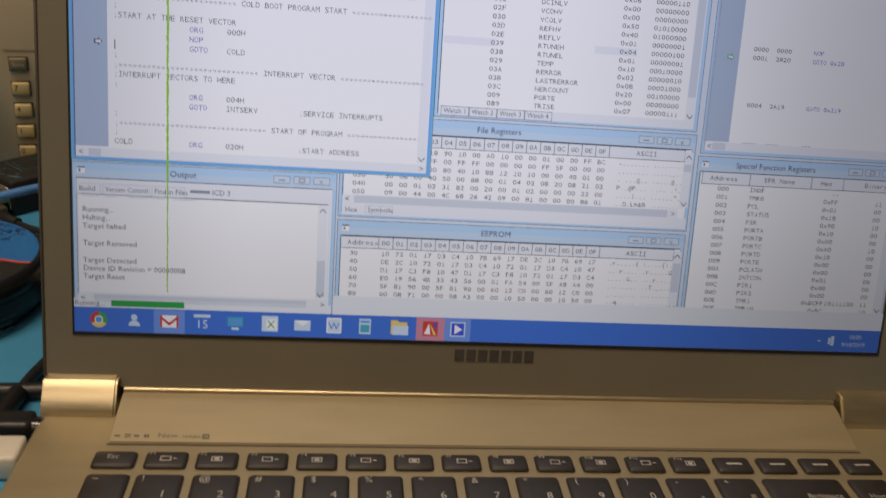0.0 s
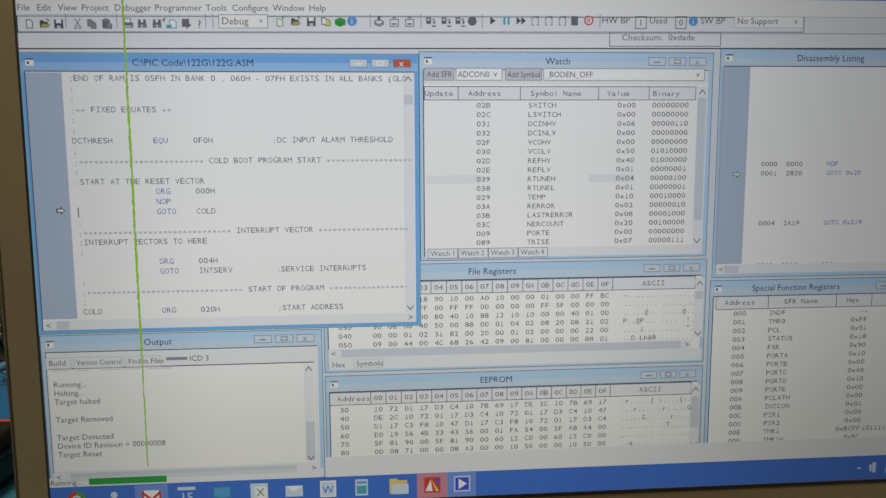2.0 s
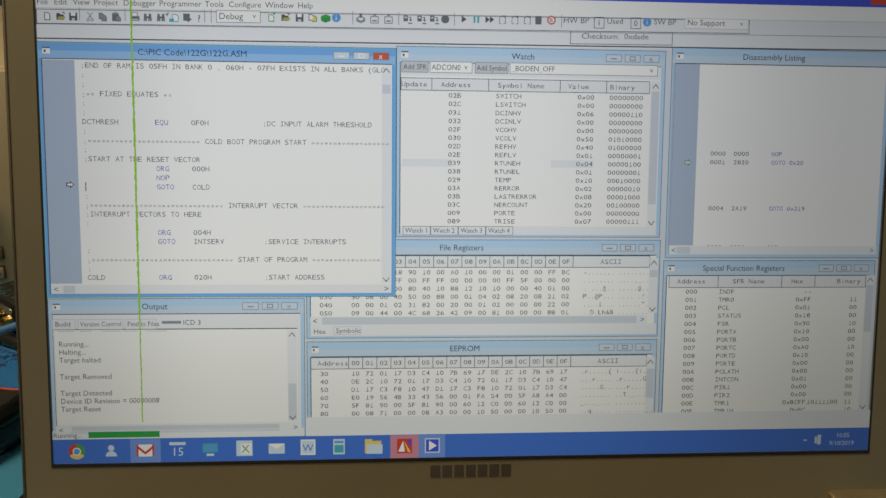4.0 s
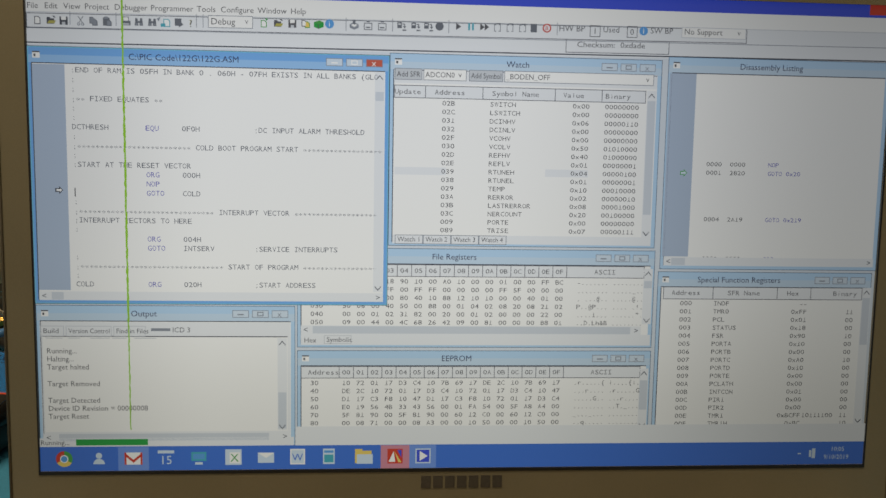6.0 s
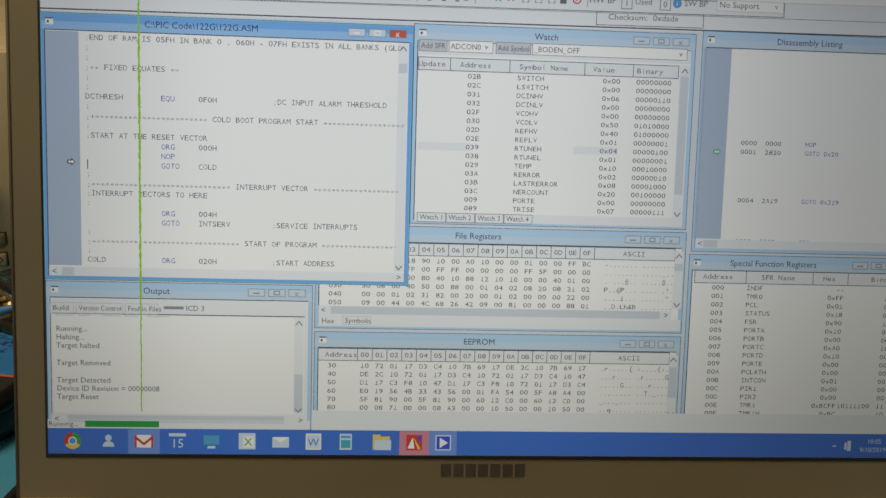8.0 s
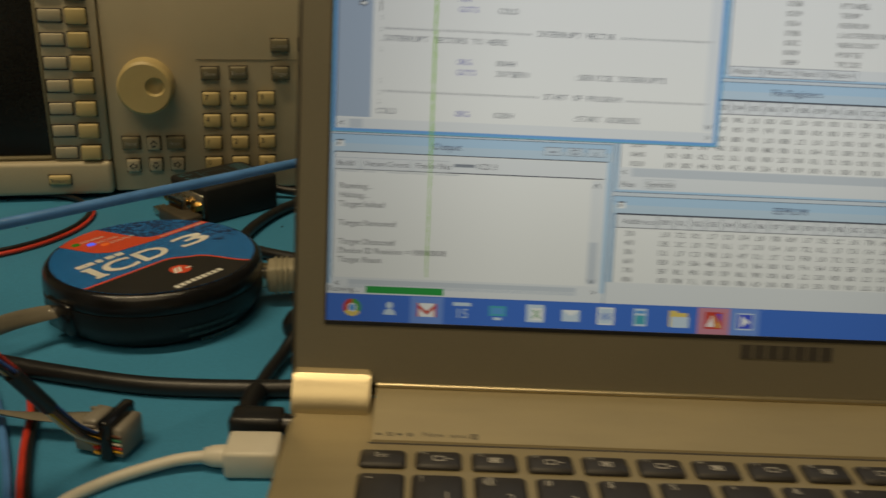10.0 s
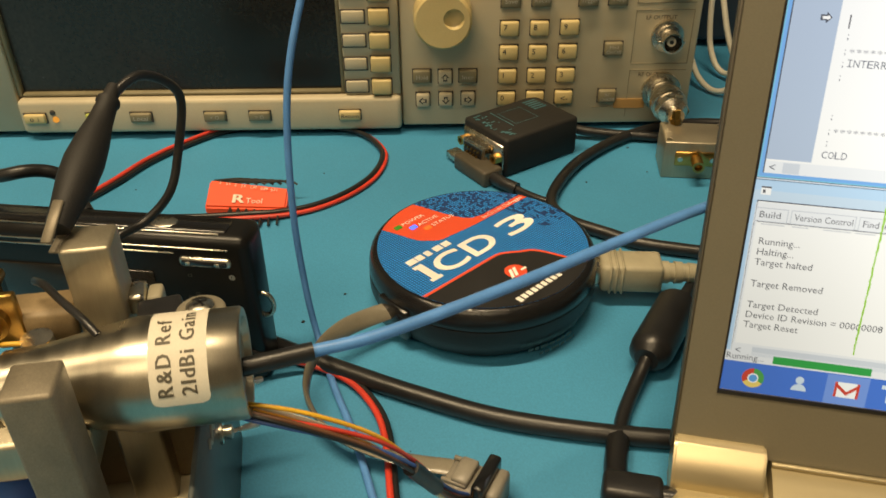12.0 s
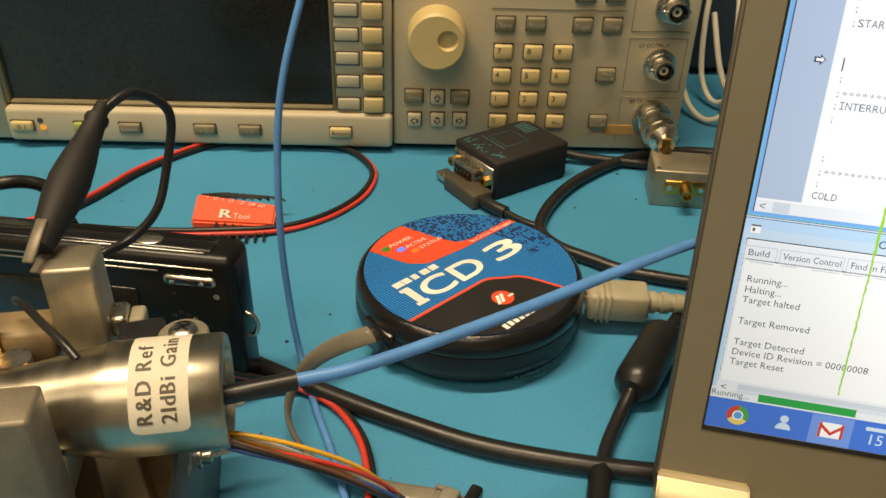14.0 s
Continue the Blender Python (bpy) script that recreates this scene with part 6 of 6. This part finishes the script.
part("rear_bar", box(-0.0268, -0.0158, 0.0240, 0.0345, -0.0090, 0.0900, 0.0009, 2), "aluminium", rx, "sawn aluminium bar")
part("bridge", box(-0.0600, -0.0200, -0.0080, 0.0215, 0.0560, 0.0660, 0.0010, 2), "aluminium", rx, "flat aluminium bridge plate")
plate = lathe([(0, 0), (0.0053, 0), (0.0055, 0.0003), (0.0055, 0.0014), (0.0052, 0.0017), (0, 0.0017)], 32, pose(0.0012, 0.0190, 0.0730))
box(-0.0043, 0.0066, 0.0080, 0.0188, 0.0731, 0.0746, 0.0004, 1, bm=plate)
part("small_plate", plate, "aluminium", rx, "rounded plate with a cross-head screw")
part("screw", lathe([(0.0032, 0), (0.0032, 0.0007), (0.0024, 0.0014), (0, 0.0016)], 18, pose(0.0012, 0.0194, 0.0747)), "nickel", rx, "cross-head screw")
for a in (35, 125):
    part("screw_slot", box(-0.0017, 0.0017, -0.0003, 0.0003, 0.0756, 0.0764, m=pose(0.0012, 0.0194, 0, 0, 0, a)), "black_rubber", rx)
part("black_block", box(-0.0050, 0.0050, -0.0045, 0.0045, 0.0600, 0.0740, 0.0010, 2, m=pose(-0.0082, 0.0222, 0, 0, 0, 8)), "black_rubber", rx, "black moulded block")
part("silver_tab", box(-0.0160, -0.0122, 0.0265, 0.0335, 0.0690, 0.0745, 0.0009, 2), "nickel", rx, "bright metal tab")
part("cream_tab", box(-0.0120, -0.0085, 0.0270, 0.0330, 0.0690, 0.0735, 0.0009, 2), "usb_beige", rx, "cream plastic tab")
part("chassis", box(-0.0700, -0.0024, -0.0420, 0.0420, 0.0, 0.0180, 0.0010, 1), "beige_panel", rx, "tan chassis plate")
part("gearbox", lathe([(0, 0), (0.0046, 0), (0.0050, 0.001), (0.0050, 0.008), (0.0042, 0.009), (0, 0.009)], 32, pose(-0.0250, 0.0060, 0.0180)), "black_rubber", rx, "black round housing")
part("rib", box(-0.0330, -0.0024, 0.0230, 0.0255, 0.0180, 0.0560, 0.0006, 1), "tan_brown", rx, "dark brown rib")
part("blue_cover", box(-0.0760, -0.0350, -0.0060, 0.0300, 0.0, 0.0590, 0.0090, 5), "blue_wire", rx, "dark blue side cover")
panel = part("switch_panel", box(-0.0022, -0.0010, -0.0560, 0.0520, 0.0, 0.0545, 0.0003, 1), "pcb_panel", rx, "grey metal switch panel")
for y, z in ((0.0218, 0.0332), (0.0370, 0.0345)):
    sw = part("toggle_switch", lathe([(0, 0), (0.0030, 0), (0.0030, 0.0007), (0.0019, 0.0009), (0.0019, 0.0030), (0.0012, 0.0033), (0, 0.0034)], 14, pose(-0.0010, y, z, 0, 90, 0)), "nickel", rx)
    part("lever", lathe([(0, 0), (0.0006, 0), (0.0011, 0.0080), (0.0008, 0.0094), (0, 0.0097)], 12, pose(0.0020, y, z, 0, 104, 30) @ Matrix.Diagonal((0.95, 0.95, 0.9, 1))), "nickel", sw, "chrome lever")
part("indicator_light", lathe([(0.0024, 0), (0.0024, 0.0008), (0.0019, 0.0009), (0.0019, 0.0022), (0.0013, 0.0036), (0, 0.0040)], 16, pose(-0.0012, -0.0140, 0.0345, 0, 90, 0)), "led_green", rx, "lit green light")

for y0, y1, z in ((-0.038, -0.018, 0.0470), (0.006, 0.016, 0.0440), (0.022, 0.032, 0.0450)):
    part("script_print", cord([(-0.00095, y0 + (y1 - y0) * k / 6, z + 0.0016 * math.sin(k * 2.1)) for k in range(7)], 0.0005, seg=6, n=5), "legend_white", panel, "white hand-drawn line")


def gold_socket(m, long=0.010):
    k = part("gold_socket", lathe([(0, 0), (0.0042, 0), (0.0042, 0.003), (0.0031, 0.0032), (0.0031, long), (0.0022, long), (0.0022, long - 0.003), (0, long - 0.003)], 18, m), "gold", rx, "gold threaded socket")
    part("flange", box(-0.0062, 0.0062, -0.0062, 0.0062, -0.0015, 0.0008, 0.0004, 1, m=m), "gold", k)


part("gold_block", box(-0.0560, -0.0450, 0.0230, 0.0360, 0.0690, 0.0800, 0.0008, 1), "gold", rx, "gold-plated block")
part("brown_block", box(-0.0450, -0.0275, 0.0230, 0.0330, 0.0660, 0.0745, 0.0008, 1), "tan_brown", rx, "dark brown block behind the bar")
gold_socket(pose(-0.0490, 0.0285, 0.0800, 0, 0, 0), 0.014)
gold_socket(pose(-0.0440, 0.0230, 0.0750, 90, 0, 0), 0.008)
part("nickel_socket", lathe([(0, 0), (0.0045, 0), (0.0045, 0.003), (0.0034, 0.0032), (0.0034, 0.008), (0, 0.008)], 18, pose(-0.0335, 0.0165, 0.0655, 0, 0, 0)), "nickel", rx, "bright nickel socket")
part("thin_wire", cord([(-0.0350, 0.0290, 0.0800), (-0.0315, 0.0240, 0.0822), (-0.0260, 0.0160, 0.0830), (-0.0205, 0.0090, 0.0828), (-0.0170, 0.0050, 0.0810)], 0.0009, seg=7), "black_rubber", rx, "thin black wire")
part("yellow_wire", cord([(-0.0500, 0.0150, 0.0720), (-0.0400, 0.0160, 0.0730), (-0.0280, 0.0140, 0.0725)], 0.0006, seg=7), "yellow_wire", rx)

# the tube, its bars and what they carry stand clear of the chassis
UPPER = Matrix.Translation((0.00155, -0.0065, 0.0094)) @ Matrix.Scale(0.95, 4)
for ob in rx.children:
    if ob.name.split(".")[0] in ("tube", "front_bar", "rear_bar", "bridge", "small_plate", "screw", "screw_slot", "black_block", "silver_tab", "cream_tab", "gold_block", "brown_block", "gold_socket", "nickel_socket", "thin_wire", "yellow_wire"):
        ob.matrix_local = UPPER

# crocodile clip with its lead
UP_WORLD = RX @ UPPER @ RX.inverted()
TIP, TOPC = Vector((-0.1508, -0.0508, 0.0925)), Vector((-0.1560, -0.0115, 0.1095))
cl = thing("crocodile_clip", UP_WORLD @ Matrix.Translation(TIP) @ (TOPC - TIP).to_track_quat("Z", "Y").to_matrix().to_4x4(), "black rubber-sleeved crocodile clip on the receiver", "clip")
part("sleeve", lathe([(0, 0.006), (0.0027, 0.006), (0.0034, 0.012), (0.0044, 0.019), (0.0046, 0.025), (0.0040, 0.031), (0.0030, 0.037), (0.0025, 0.0425), (0.0029, 0.0431), (0.0028, 0.0440), (0.0020, 0.0446), (0.0017, 0.0485), (0, 0.0490)], 22), "matte_black", cl, "black rubber sleeve")
for s_ in (-1, 1):
    jaw = box(-0.0013, 0.0013, -0.0004, 0.0004, 0.0010, 0.0115, 0.0003, 1, m=pose(0, s_ * 0.0018, 0, s_ * -8, 0, 0))
    part("jaw", jaw, "dull_steel", cl, "worn metal jaw")
lead = tagged(link_mesh("clip_lead", cord([UP_WORLD @ Vector(q) for q in ((-0.1555, -0.0160, 0.1078), (-0.1558, -0.0083, 0.1107), (-0.1532, -0.0005, 0.1125), (-0.1504, 0.0070, 0.1079), (-0.1492, 0.0098, 0.1014), (-0.1506, 0.0062, 0.0889), (-0.1521, 0.0004, 0.0788), (-0.1578, -0.0053, 0.0720), (-0.1640, -0.0150, 0.0690), (-0.1720, -0.0220, 0.0500), (-0.190, -0.030, 0.02), (-0.20, -0.04, -0.0055))], 0.0012), "black_rubber"), "black lead arching out of the crocodile clip", "cable")
tagged(link_mesh("black_lead", cord([(-0.2700, 0.0200, 0.0300), (-0.2440, 0.0230, 0.0560), (-0.2246, 0.0248, 0.0635), (-0.217, 0.0309, 0.0622), (-0.2114, 0.0334, 0.0584), (-0.2060, 0.0300, 0.0535), (-0.2, 0.025, 0.0515)], 0.0022), "black_rubber"), "black lead resting over the compact camera", "cable")
